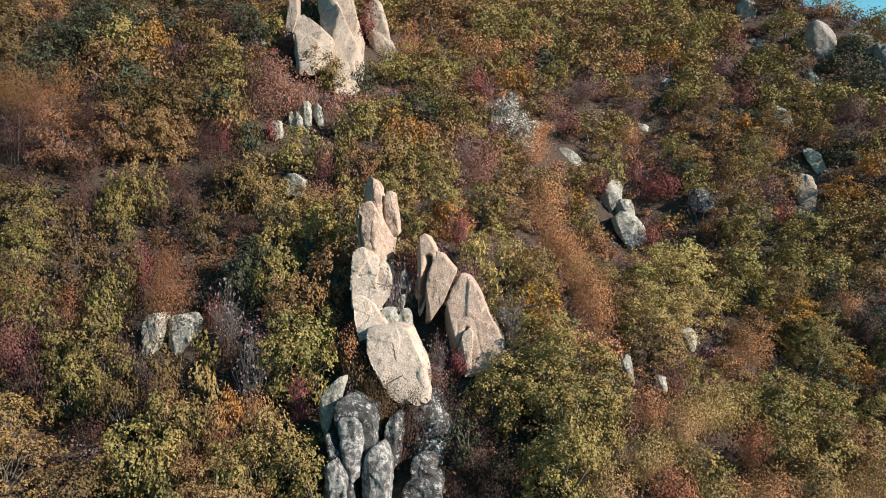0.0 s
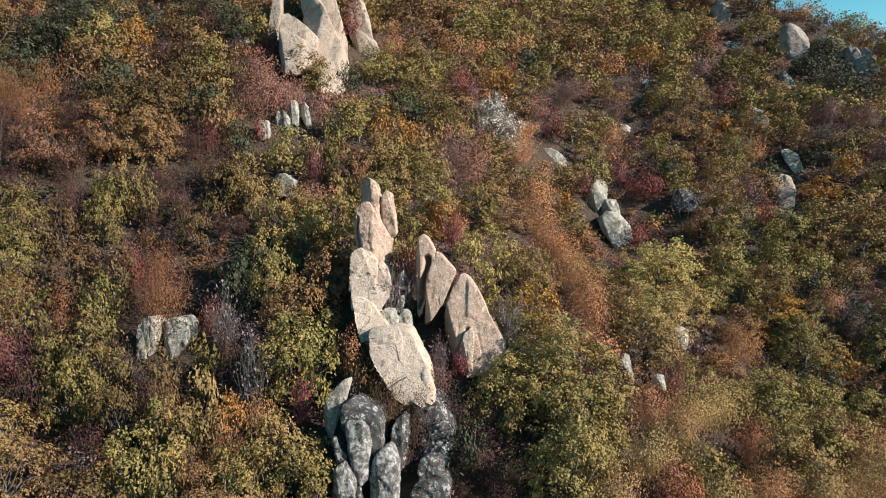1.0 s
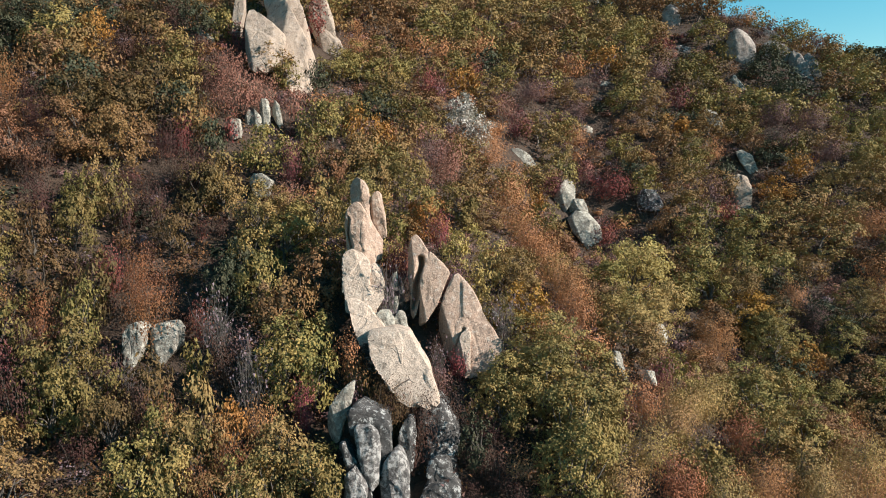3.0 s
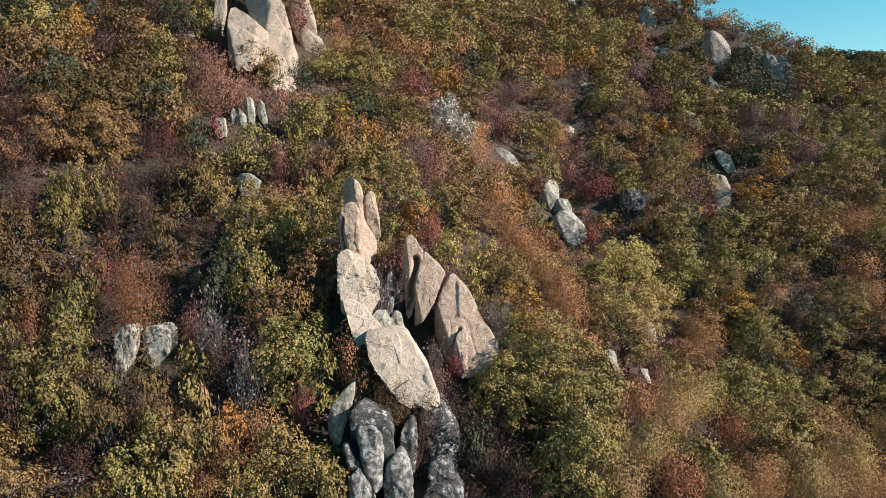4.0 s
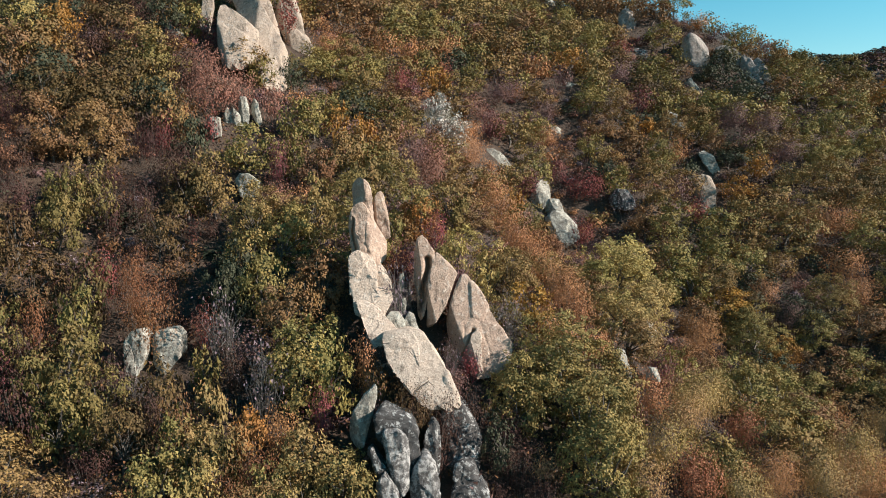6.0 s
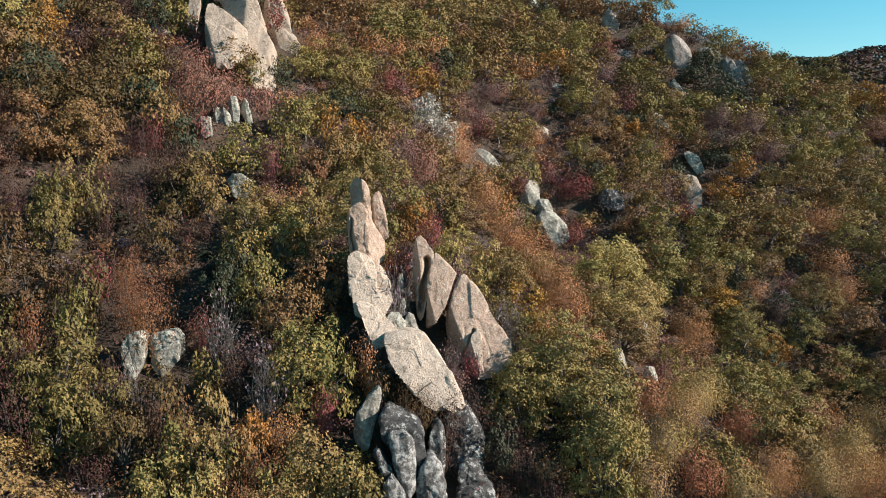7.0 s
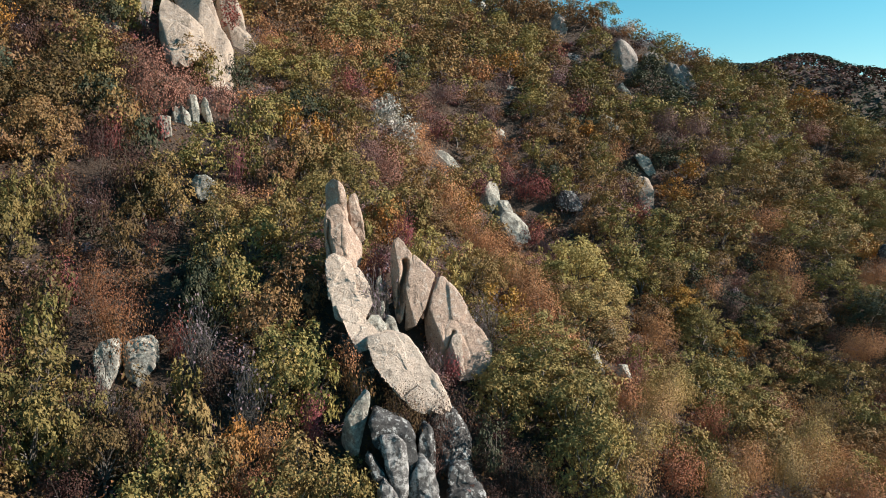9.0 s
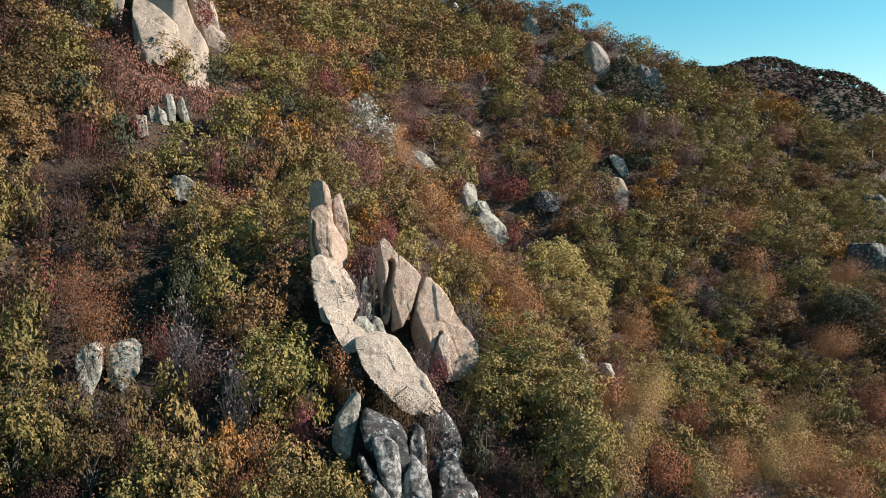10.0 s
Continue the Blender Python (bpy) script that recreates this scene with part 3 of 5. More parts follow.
crag("stone", (35.66, 77.72, 26.44), -21.5, ((-1.22, 0.63), (-0.70, -0.47), (0.58, -1.15), (1.21, -0.74), (0.59, 0.63), (-0.45, 1.11)), 0.50, 0.00, 2.0, ((20, 55, -0.09, 0.49),), ())
crag("stone", (35.86, 70.62, 21.65), -21.5, ((-1.02, 0.77), (-0.62, -0.29), (0.29, -1.16), (1.06, -0.85), (0.63, 0.39), (-0.36, 1.15)), 0.50, 0.00, 2.0, ((20, 55, 0.01, 0.45),), ())
crag("pale", (33.20, 66.85, 18.76), -21.5, ((-1.22, 0.41), (-1.00, -0.75), (-0.23, -1.45), (0.92, -0.98), (1.12, 0.12), (0.66, 1.12), (-0.26, 1.47)), 0.40, 0.00, 2.0, ((-45, 5, -0.71, 0.12), (35, 35, 0.40, 0.71),), ())
crag("stone", (31.66, 63.84, 16.00), -21.5, ((-0.82, 0.49), (-0.69, -0.50), (0.17, -0.93), (0.94, -0.61), (0.53, 0.44), (-0.14, 1.10)), 0.50, 0.00, 1.6, ((-40, 10, -0.40, 0.11),), ())
crag("block", (15.33, 59.71, 15.76), -10.4, ((-1.49, 0.54), (-1.01, -0.66), (0.07, -1.48), (1.46, -0.84), (1.26, 0.08), (0.39, 1.11), (-0.67, 1.25)), 0.60, 0.00, 2.0, ((-50, 5, -0.86, 0.08), (30, 45, 0.25, 0.64),), ())
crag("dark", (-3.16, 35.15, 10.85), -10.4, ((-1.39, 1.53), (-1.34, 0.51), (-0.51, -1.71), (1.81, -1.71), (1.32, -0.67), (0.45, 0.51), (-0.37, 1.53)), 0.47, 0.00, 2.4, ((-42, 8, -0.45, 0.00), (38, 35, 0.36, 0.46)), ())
# a rock deep in shade, painted with the darkest stone colour
crag("dark", (-11.45, 45.12, 14.94), -10.4, ((-1.20, -1.83), (0.74, -1.83), (0.90, -0.38), (1.00, 0.74), (0.58, 1.29), (-0.88, 1.29), (-1.13, 0.74)), 0.10, 0.00, 2.4, ((-42, 8, -0.25, 0.00), (38, 35, 0.20, 0.39)), ())
crag("stone", (-12.93, 40.38, 12.74), -10.4, ((-0.58, -0.00), (-0.37, -0.52), (0.61, -0.52), (0.55, -0.00), (0.25, 0.53), (-0.46, 0.53)), 0.60, 0.00, 1.0, ((-42, 8, -0.15, 0.00), (38, 35, 0.12, 0.16)), ())
crag("stone", (11.28, 66.78, 21.88), -10.4, ((-1.47, 0.03), (-0.57, -0.70), (1.78, -0.70), (1.02, 0.03), (-0.00, 0.66), (-0.76, 0.66)), 0.57, 0.00, 1.6, ((-42, 8, -0.45, 0.00), (38, 35, 0.36, 0.20)), ())
crag("stone", (9.97, 66.42, 21.13), -10.4, ((-0.70, -0.21), (0.67, -0.21), (0.32, 0.21), (-0.29, 0.21)), 0.60, 0.00, 1.0, ((-42, 8, -0.17, 0.00), (38, 35, 0.13, 0.06)), ())
crag("block", (14.58, 63.32, 18.24), -10.4, ((-1.27, -1.54), (-0.27, -1.54), (0.88, -0.42), (1.13, 0.56), (0.93, 1.41), (0.07, 1.41), (-0.47, 0.56), (-1.02, -0.42)), 0.46, 0.00, 1.4, ((-42, 8, -0.28, 0.00), (38, 35, 0.23, 0.42)), ())
crag("stone", (15.68, 62.58, 17.41), -10.4, ((-0.88, 0.07), (-0.82, -0.61), (0.84, -0.61), (0.79, 0.07), (0.49, 0.55), (-0.41, 0.55)), 0.60, 0.00, 1.0, ((-42, 8, -0.21, 0.00), (38, 35, 0.17, 0.16)), ())
crag("stone", (14.12, 61.01, 14.12), -10.4, ((-1.37, 0.96), (-0.04, -0.90), (1.40, -0.90), (0.78, -0.11), (-0.78, 0.96)), 0.52, 0.00, 1.0, ((-42, 8, -0.35, 0.00), (38, 35, 0.28, 0.29)), ())
crag("stone", (32.55, 79.82, 26.76), -10.4, ((-0.57, -0.41), (0.82, -0.41), (0.14, 0.41), (-0.40, 0.41)), 0.60, 0.00, 1.0, ((-42, 8, -0.21, 0.00), (38, 35, 0.17, 0.12)), ())
crag("dark", (52.69, 87.93, 30.37), -10.4, ((-1.59, 0.17), (-1.09, -1.78), (2.03, -1.78), (1.67, 0.17), (0.58, 1.61), (-1.59, 1.61)), 0.10, 0.00, 3.0, ((-42, 8, -0.51, 0.00), (38, 35, 0.41, 0.48)), ())
crag("stone", (24.29, 80.79, 29.85), -10.4, ((-1.37, 0.04), (-1.07, -0.89), (0.44, -0.89), (1.22, 0.04), (1.15, 0.84), (-0.38, 0.84)), 0.51, 0.00, 1.6, ((-42, 8, -0.31, 0.00), (38, 35, 0.24, 0.25)), ())
crag("stone", (20.38, 74.08, 24.17), -10.4, ((-1.32, -0.04), (-0.55, -0.99), (1.39, -0.99), (1.27, -0.04), (0.17, 1.03), (-0.96, 1.03)), 0.50, 0.00, 1.6, ((-42, 8, -0.35, 0.00), (38, 35, 0.28, 0.31)), ())
crag("stone", (33.36, 111.95, 46.96), -10.4, ((-1.14, -0.86), (0.95, -0.86), (0.67, 0.86), (-0.48, 0.86)), 0.50, 0.00, 1.6, ((-42, 8, -0.24, 0.00), (38, 35, 0.19, 0.26)), ())
crag("dark", (21.98, 61.86, 18.16), -10.4, ((-1.11, -0.67), (1.17, -0.67), (1.04, 0.01), (0.51, 0.65), (-0.59, 0.65), (-1.04, 0.01)), 0.48, 0.00, 2.0, ((-42, 8, -0.29, 0.00), (38, 35, 0.23, 0.20)), ())
crag("stone", (15.08, 43.97, 10.04), -10.4, ((-0.62, -0.04), (-0.56, -0.42), (0.38, -0.42), (0.68, -0.04), (0.40, 0.47), (-0.29, 0.47)), 0.60, 0.00, 1.2, ((-42, 8, -0.17, 0.00), (38, 35, 0.14, 0.14)), ())
crag("stone", (9.25, 35.79, 10.42), -10.4, ((-0.50, -0.44), (0.39, -0.44), (0.34, 0.00), (0.25, 0.43), (-0.06, 0.43), (-0.42, 0.00)), 0.60, 0.00, 1.0, ((-42, 8, -0.10, 0.00), (38, 35, 0.08, 0.13)), ())
crag("stone", (10.96, 35.61, 9.74), -10.4, ((-0.45, -0.14), (0.32, -0.14), (0.25, 0.14), (-0.11, 0.14)), 0.60, 0.00, 0.7, ((-42, 8, -0.08, 0.00), (38, 35, 0.06, 0.04)), ())
crag("stone", (-4.96, 70.82, 27.70), -10.4, ((-0.51, -0.47), (0.86, -0.47), (0.14, 0.47), (-0.49, 0.47)), 0.60, 0.00, 1.0, ((-42, 8, -0.22, 0.00), (38, 35, 0.17, 0.14)), ())
crag("dark", (63.51, 60.26, 16.90), -21.5, ((-1.56, 0.27), (-1.43, -1.58), (2.11, -1.58), (1.80, 0.27), (0.24, 1.32), (-1.18, 1.32)), 0.10, 0.00, 2.0, ((-42, 8, -0.53, 0.00), (38, 35, 0.42, 0.39)), ())
crag("dark", (48.24, 48.86, 12.99), -21.5, ((-2.25, -1.52), (2.33, -1.52), (2.08, 0.26), (1.32, 1.26), (-1.42, 1.26), (-2.05, 0.26)), 0.10, 0.00, 2.0, ((-42, 8, -0.58, 0.00), (38, 35, 0.47, 0.38)), ())
# -- end boulders --


# ---- trees and shrubs ----
rng = np.random.default_rng(5)


def tubes(paths, sides):
    """Tapered round stems: each path is (points, radii)."""
    V, Fc, n = [], [], 0
    for pts, rad in paths:
        pts = np.asarray(pts)
        d = np.gradient(pts, axis=0)
        d /= np.linalg.norm(d, axis=1)[:, None] + 1e-9
        ref = np.array([1.0, 0.2, 0.1])
        a = np.cross(d, ref)
        a /= np.linalg.norm(a, axis=1)[:, None] + 1e-9
        b = np.cross(d, a)
        ang = np.arange(sides) * 2 * math.pi / sides
        ring = pts[:, None] + np.asarray(rad)[:, None, None] * (np.cos(ang)[None, :, None] * a[:, None] + np.sin(ang)[None, :, None] * b[:, None])
        V.append(ring.reshape(-1, 3))
        k = np.arange((len(pts) - 1) * sides).reshape(-1, sides)
        nxt = np.roll(k, -1, axis=1)
        Fc.append(np.stack([k, nxt, nxt + sides, k + sides], -1).reshape(-1, 4) + n)
        n += len(pts) * sides
    return np.concatenate(V), np.concatenate(Fc)


def leaves(centres, normals, long, wide, r, along=None):
    """Folded pointed leaves, one four-cornered blade each."""
    n = len(centres)
    t = r.normal(size=(n, 3)) if along is None else along + r.normal(size=(n, 3)) * 0.22
    nrm = normals / (np.linalg.norm(normals, axis=1)[:, None] + 1e-9)
    t = t - (t * nrm).sum(1)[:, None] * nrm
    t /= np.linalg.norm(t, axis=1)[:, None] + 1e-9
    b = np.cross(nrm, t)
    L, W = (long * r.uniform(0.7, 1.3, n))[:, None], (wide * r.uniform(0.7, 1.3, n))[:, None]
    fold = nrm * W * 0.25
    q = np.stack([centres - t * L / 2, centres + b * W / 2 + fold + t * L * 0.1, centres + t * L / 2, centres - b * W / 2 + fold + t * L * 0.1], 1)
    return q.reshape(-1, 3), np.arange(4 * n, dtype=np.int32).reshape(-1, 4)


def bent(a, b, r, k=5, sag=0.08):
    t = np.linspace(0, 1, k)[:, None]
    p = a + (b - a) * t
    return p + r.normal(size=(1, 3)) * sag * np.linalg.norm(b - a) * np.sin(t * math.pi)


def oak_parts(w, h, leaf, count, r):
    """Stems and leaves of a low, broad, crooked tree w wide and h high: leafy sprays in clumps over a dome, open below."""
    n = int(13 + w * 6.5)
    heart = np.array([0, 0, 0.42 * h])
    clumps = []
    for i in range(n):
        az, up = r.uniform(0, 2 * math.pi), r.uniform(-0.62, 1.0)
        flat = math.sqrt(1 - up * up)
        k = r.uniform(0.74, 1.04) if i % 4 else r.uniform(0.35, 0.7)
        c = heart + np.array([math.cos(az) * flat * 0.43 * w, math.sin(az) * flat * 0.43 * w, up * 0.50 * h]) * k
        clumps.append((c, w * r.uniform(0.085, 0.15) + 0.10))
    fork = np.array([r.normal() * 0.06 * w, r.normal() * 0.06 * w, 0.24 * h])
    stems = [(bent(np.zeros(3), fork, r, 5), np.linspace(0.036, 0.024, 5) * w ** 0.8 * 1.3)]
    for c, rad in clumps:
        mid = fork + (c - fork) * 0.5 + np.array([0, 0, 0.05 * w]) + r.normal(size=3) * 0.05 * w
        path = np.concatenate([bent(fork, mid, r, 3), bent(mid, c, r, 3)[1:]])
        stems.append((path, np.linspace(0.016, 0.005, len(path)) * w ** 0.8 * 1.3))
    areas = np.array([rad ** 2 for c, rad in clumps])
    share = np.maximum(8, (count * areas / areas.sum()).astype(int))
    P, N = [], []
    for (c, rad), k in zip(clumps, share):
        away = (c - heart) / np.array([0.43 * w, 0.43 * w, 0.5 * h])
        m = max(3, k // 15)
        d = r.normal(size=(m, 3))
        d /= np.linalg.norm(d, axis=1)[:, None]
        d = d + away * 0.75 + np.array([0, 0, 0.2])
        d /= np.linalg.norm(d, axis=1)[:, None]
        tuft = c + d * (rad * r.uniform(0.55, 1.3, (m, 1))) * np.array([1.2, 1.2, 0.85])
        face = d + away * 0.5 + r.normal(size=(m, 3)) * 0.35 + np.array([0, 0, 0.25])
        who = r.integers(0, m, k)
        P.append(tuft[who] + r.normal(size=(k, 3)) * (leaf * 0.95) * np.array([1, 1, 0.7]))
        N.append(face[who] + r.normal(size=(k, 3)) * 0.42)
    return stems, np.concatenate(P), np.concatenate(N), leaf, leaf * 0.72


def shrub_parts(w, h, leaf, count, r):
    """Many fine stems fanning up from the ground, set with small narrow leaves."""
    n = int(16 + w * 9)
    stems, P, N = [], [], []
    each = max(5, count // n)
    for i in range(n):
        az, k = r.uniform(0, 2 * math.pi), math.sqrt(r.uniform(0, 1))
        foot = np.array([math.cos(az), math.sin(az), 0]) * k * 0.22 * w
        top = np.array([math.cos(az) * k * 0.5 * w, math.sin(az) * k * 0.5 * w, h * (1 - 0.35 * k * k) * r.uniform(0.82, 1.06)])
        path = bent(foot, top, r, 5, 0.06)
        stems.append((path, np.linspace(0.012, 0.003, 5) * (0.6 + 0.25 * w)))
        t = r.uniform(0.25, 1.05, each) ** 0.8
        base = foot + (top - foot) * t[:, None]
        off = r.normal(size=(each, 3)) * (0.05 + 0.085 * w) * np.array([1, 1, 0.9])
        P.append(base + off)
        side = P[-1] - np.array([0, 0, 0.3 * h])
        side /= np.linalg.norm(side, axis=1)[:, None] + 1e-6
        N.append(r.normal(size=(each, 3)) * 0.25 + side + off / (0.05 + 0.085 * w) * 0.25)
    return stems, np.concatenate(P), np.concatenate(N), leaf, leaf * 0.30


def twig_parts(w, h, leaf, count, r):
    """A nearly bare bush: forking grey stems with a few withered leaves."""
    stems, P, N = [], [], []
    for i in range(int(26 + w * 14)):
        az, k = r.uniform(0, 2 * math.pi), math.sqrt(r.uniform(0, 1))
        top = np.array([math.cos(az) * k * 0.5 * w, math.sin(az) * k * 0.5 * w, h * (1 - 0.4 * k * k) * r.uniform(0.7, 1.1)])
        path = bent(np.array([math.cos(az), math.sin(az), 0]) * 0.1 * w, top, r, 6, 0.1)
        stems.append((path, np.linspace(0.018, 0.005, 6)))
        for j in range(4):
            a = path[r.integers(2, 6)]
            tip = a + (r.normal(size=3) * 0.16 + np.array([0, 0, 0.12])) * w
            stems.append((bent(a, tip, r, 3, 0.1), np.linspace(0.008, 0.003, 3)))
            m = max(1, count // 160)
            P.append(tip + r.normal(size=(m, 3)) * 0.07 * w)
            N.append(r.normal(size=(m, 3)) + np.array([0, 0, 0.3]))
    return stems, np.concatenate(P), np.concatenate(N), leaf, leaf * 0.5


MAKE = {"oak": oak_parts, "shrub": shrub_parts, "twig": twig_parts}
WORDS = {"green": "green", "dark": "dark green", "olive": "olive green", "yellowgreen": "yellowing green", "gold": "golden brown", "orange": "bright orange", "brown": "browning", "light": "pale yellow",
         "white": "silvery white", "rust": "rusty orange", "straw": "straw yellow", "russet": "russet brown", "wine": "shade-darkened wine brown", "umber": "dark golden brown", "pink": "dull pinkish red", "purple": "dark purple", "crimson": "crimson", "dull": "faded brown", "bare": "bare grey"}
STOCK = {}


SIZES = (1.0, 1.5, 2.2, 3.2, 4.6, 6.4)
# leaf length and leaves per square metre of crown, near, middle and far
LEAFAGE = {"oak": ((0.105, 560), (0.118, 430), (0.18, 160), (0.28, 62)), "shrub": ((0.085, 820), (0.105, 520), (0.175, 185), (0.28, 75)), "twig": ((0.09, 40), (0.12, 30), (0.14, 12), (0.2, 12))}


def stock(species, w, far_off, form):
    """Stems and leaves of one of a few forms of a species at a size."""
    size = min(SIZES, key=lambda s: abs(s - w))
    key = (species, size, far_off, form)
    if key not in STOCK:
        r = np.random.default_rng(len(species) * 7919 + int(size * 10) * 101 + far_off * 13 + form)
        leaf, per = LEAFAGE[species][far_off]
        stems, P, N, L, W = MAKE[species](size, size, leaf, int(per * size ** 2) + 20, r)
        if far_off and species != "twig":
            stems = stems[: 16 if far_off == 1 else 4]
        if species == "shrub":
            stems = stems[:14]
        if far_off > 1 and species == "twig":
            stems = stems[:26]
        sv, sf = tubes(stems, 4 if far_off == 0 and species == "oak" else 3)
        along = None
        if species == "shrub":
            along = P - np.array([0, 0, -0.35 * size])
            along /= np.linalg.norm(along, axis=1)[:, None]
        lv, lf = leaves(P, N, L, W * 1.5, r, along)
        lf = lf[:, [0, 1, 3]]
        STOCK[key] = (size, sv, sf, lv, lf, [])
    return STOCK[key]


PLANTED = []
BULK = {"v": [], "f": [], "m": [], "n": 0}
TINTS = list(LEAVES)


def bulk(v, f, m):
    if f.shape[1] == 4:
        f = np.concatenate([f[:, [0, 1, 2]], f[:, [0, 2, 3]]])
    BULK["v"].append(v)
    BULK["f"].append(f + BULK["n"])
    BULK["m"].append(np.full(len(f), m))
    BULK["n"] += len(v)


def stand(x, y, w, h, size):
    """Where a plant stands: turned at random, a little out of plumb, scaled from its stock size."""
    return pose(x, y, height(x, y) - 0.12, rng.normal() * 4, rng.normal() * 4, rng.uniform(0, 360)) @ Matrix.Diagonal((w / size, w / size, h / size, 1))


def lay_in(species, colour, x, y, w, h, far_off):
    """A plant of the joined wood."""
    size, sv, sf, lv, lf, cache = stock(species, w, far_off, int(rng.integers(0, 4)))
    t = np.array(stand(x, y, w, h, size))
    bulk(lv @ t[:3, :3].T + t[:3, 3], lf, TINTS.index(colour))
    bulk(sv @ t[:3, :3].T + t[:3, 3], sf, len(TINTS))


def plant(species, colour, x, y, w, h):
    """One tree or bush of that width and height with its foot on the ground; beyond the middle distance it joins the upper wood."""
    PLANTED.append((x, y, w))
    if species == "oak":
        h = max(h, 0.9 * w)
    if y > 51 or (x > 25 and y > 39):
        return lay_in(species, colour, x, y, w, h, 1 if y < 51 else 2 if y < 78 else 3)
    far_off = 0 if y < 31 else 1
    size, sv, sf, lv, lf, cache = stock(species, w, far_off, int(rng.integers(0, 4)))
    if not cache:
        cache.append(mesh_of("trunk", sv, sf, [TWIG if species == "twig" else BARK], True))
        cache.append(mesh_of("crown", lv, lf, [LEAVES["green"]]))
    ob = new({"oak": "oak_tree", "shrub": "shrub", "twig": "bare_bush"}[species])
    ob.matrix_basis = stand(x, y, w, h, size)
    ob.empty_display_size = 0.3
    what = {"oak": "small crooked oak tree with %s autumn leaves", "shrub": "feathery autumn shrub with %s leaves", "twig": "leafless bush of tangled %s twigs"}[species] % WORDS[colour]
    tagged(ob, what, "tree" if species == "oak" else "shrub", {"oak": "oak trees on the hillside", "shrub": "autumn shrubs", "twig": "bare bushes"}[species])
    under("trunk", cache[0], ob)
    under("crown" if species == "oak" else "foliage", cache[1], ob, "", LEAVES[colour])


# -- plants --
plant("oak", "dark", -26.4, 60.9, 6.0, 5.2)
plant("oak", "orange", -23.4, 59.8, 3.0, 4.1)
plant("oak", "green", -25.2, 58.3, 4.3, 4.6)
plant("oak", "gold", -23.4, 57.1, 3.3, 4.2)
plant("oak", "brown", -25.2, 55.0, 3.2, 4.2)
plant("oak", "dark", -22.6, 52.7, 3.5, 4.1)
plant("oak", "umber", -22.1, 50.9, 3.4, 4.1)
plant("shrub", "wine", -23.2, 48.8, 2.8, 3.8)
plant("oak", "umber", -19.6, 51.9, 4.3, 4.2)
plant("oak", "umber", -18.1, 52.1, 3.1, 4.0)
plant("oak", "gold", -20.9, 48.1, 3.2, 4.0)
plant("oak", "gold", -19.2, 48.8, 3.3, 4.0)
plant("shrub", "wine", -19.9, 45.6, 2.6, 1.9)
plant("oak", "gold", -17.9, 49.6, 3.4, 3.9)
plant("oak", "olive", -17.6, 59.2, 3.5, 4.2)
plant("oak", "yellowgreen", -16.6, 57.9, 3.5, 4.1)
plant("oak", "brown", -18.7, 59.9, 3.0, 4.0)
plant("oak", "umber", -21.0, 63.8, 3.8, 3.6)
plant("shrub", "wine", -21.1, 58.5, 2.9, 4.0)
plant("oak", "olive", -16.2, 55.4, 2.8, 4.0)
plant("oak", "umber", -18.3, 54.9, 3.3, 4.1)
plant("oak", "brown", -20.4, 54.4, 2.7, 4.0)
plant("oak", "dark", -15.9, 53.4, 2.7, 3.8)
plant("oak", "gold", -14.9, 52.6, 2.5, 3.8)
plant("shrub", "crimson", -15.3, 51.0, 1.4, 3.1)
plant("shrub", "wine", -16.0, 49.7, 2.1, 3.6)
plant("oak", "dark", -13.5, 51.3, 2.0, 3.6)
plant("shrub", "wine", -14.8, 57.5, 3.5, 4.1)
plant("shrub", "pink", -13.4, 59.2, 2.8, 4.0)
plant("shrub", "pink", -12.9, 56.3, 3.9, 4.3)
plant("shrub", "pink", -10.8, 57.8, 3.0, 4.0)
plant("shrub", "pink", -8.3, 57.4, 1.5, 3.3)
plant("oak", "gold", -10.8, 63.3, 3.3, 3.4)
plant("oak", "yellowgreen", -9.5, 63.0, 2.3, 3.1)
plant("shrub", "purple", -13.2, 65.3, 1.7, 2.9)
plant("oak", "green", -15.1, 66.2, 2.3, 3.1)
plant("shrub", "russet", -14.2, 52.9, 2.3, 3.8)
plant("shrub", "crimson", -12.6, 53.8, 1.0, 2.4)
plant("shrub", "wine", -13.4, 48.4, 2.5, 3.8)
plant("shrub", "wine", -14.5, 47.5, 2.5, 3.7)
plant("oak", "green", -10.1, 51.1, 3.4, 4.1)
plant("shrub", "purple", -8.2, 50.3, 1.7, 3.5)
plant("oak", "olive", -12.4, 48.1, 2.3, 3.7)
plant("shrub", "wine", -22.2, 45.6, 2.3, 3.6)
plant("shrub", "wine", -17.5, 47.1, 2.0, 1.8)
plant("oak", "dark", -23.7, 63.9, 3.2, 3.5)
plant("shrub", "wine", -18.9, 65.1, 3.3, 3.5)
plant("oak", "dark", -16.8, 65.4, 2.8, 3.3)
plant("oak", "gold", -5.1, 80.8, 2.9, 3.4)
plant("oak", "brown", -1.3, 84.6, 5.3, 3.5)
plant("oak", "brown", 1.8, 88.0, 4.4, 3.2)
plant("oak", "olive", 4.9, 89.2, 4.5, 3.2)
plant("oak", "green", 5.5, 85.8, 4.3, 3.1)
plant("oak", "yellowgreen", 8.2, 84.3, 3.9, 3.0)
plant("oak", "olive", 13.4, 93.3, 5.2, 3.4)
plant("oak", "brown", 10.6, 94.0, 3.5, 2.9)
plant("oak", "olive", 18.9, 97.6, 5.0, 3.4)
plant("oak", "yellowgreen", 22.0, 97.7, 3.8, 3.0)
plant("oak", "brown", 22.8, 92.5, 5.2, 3.4)
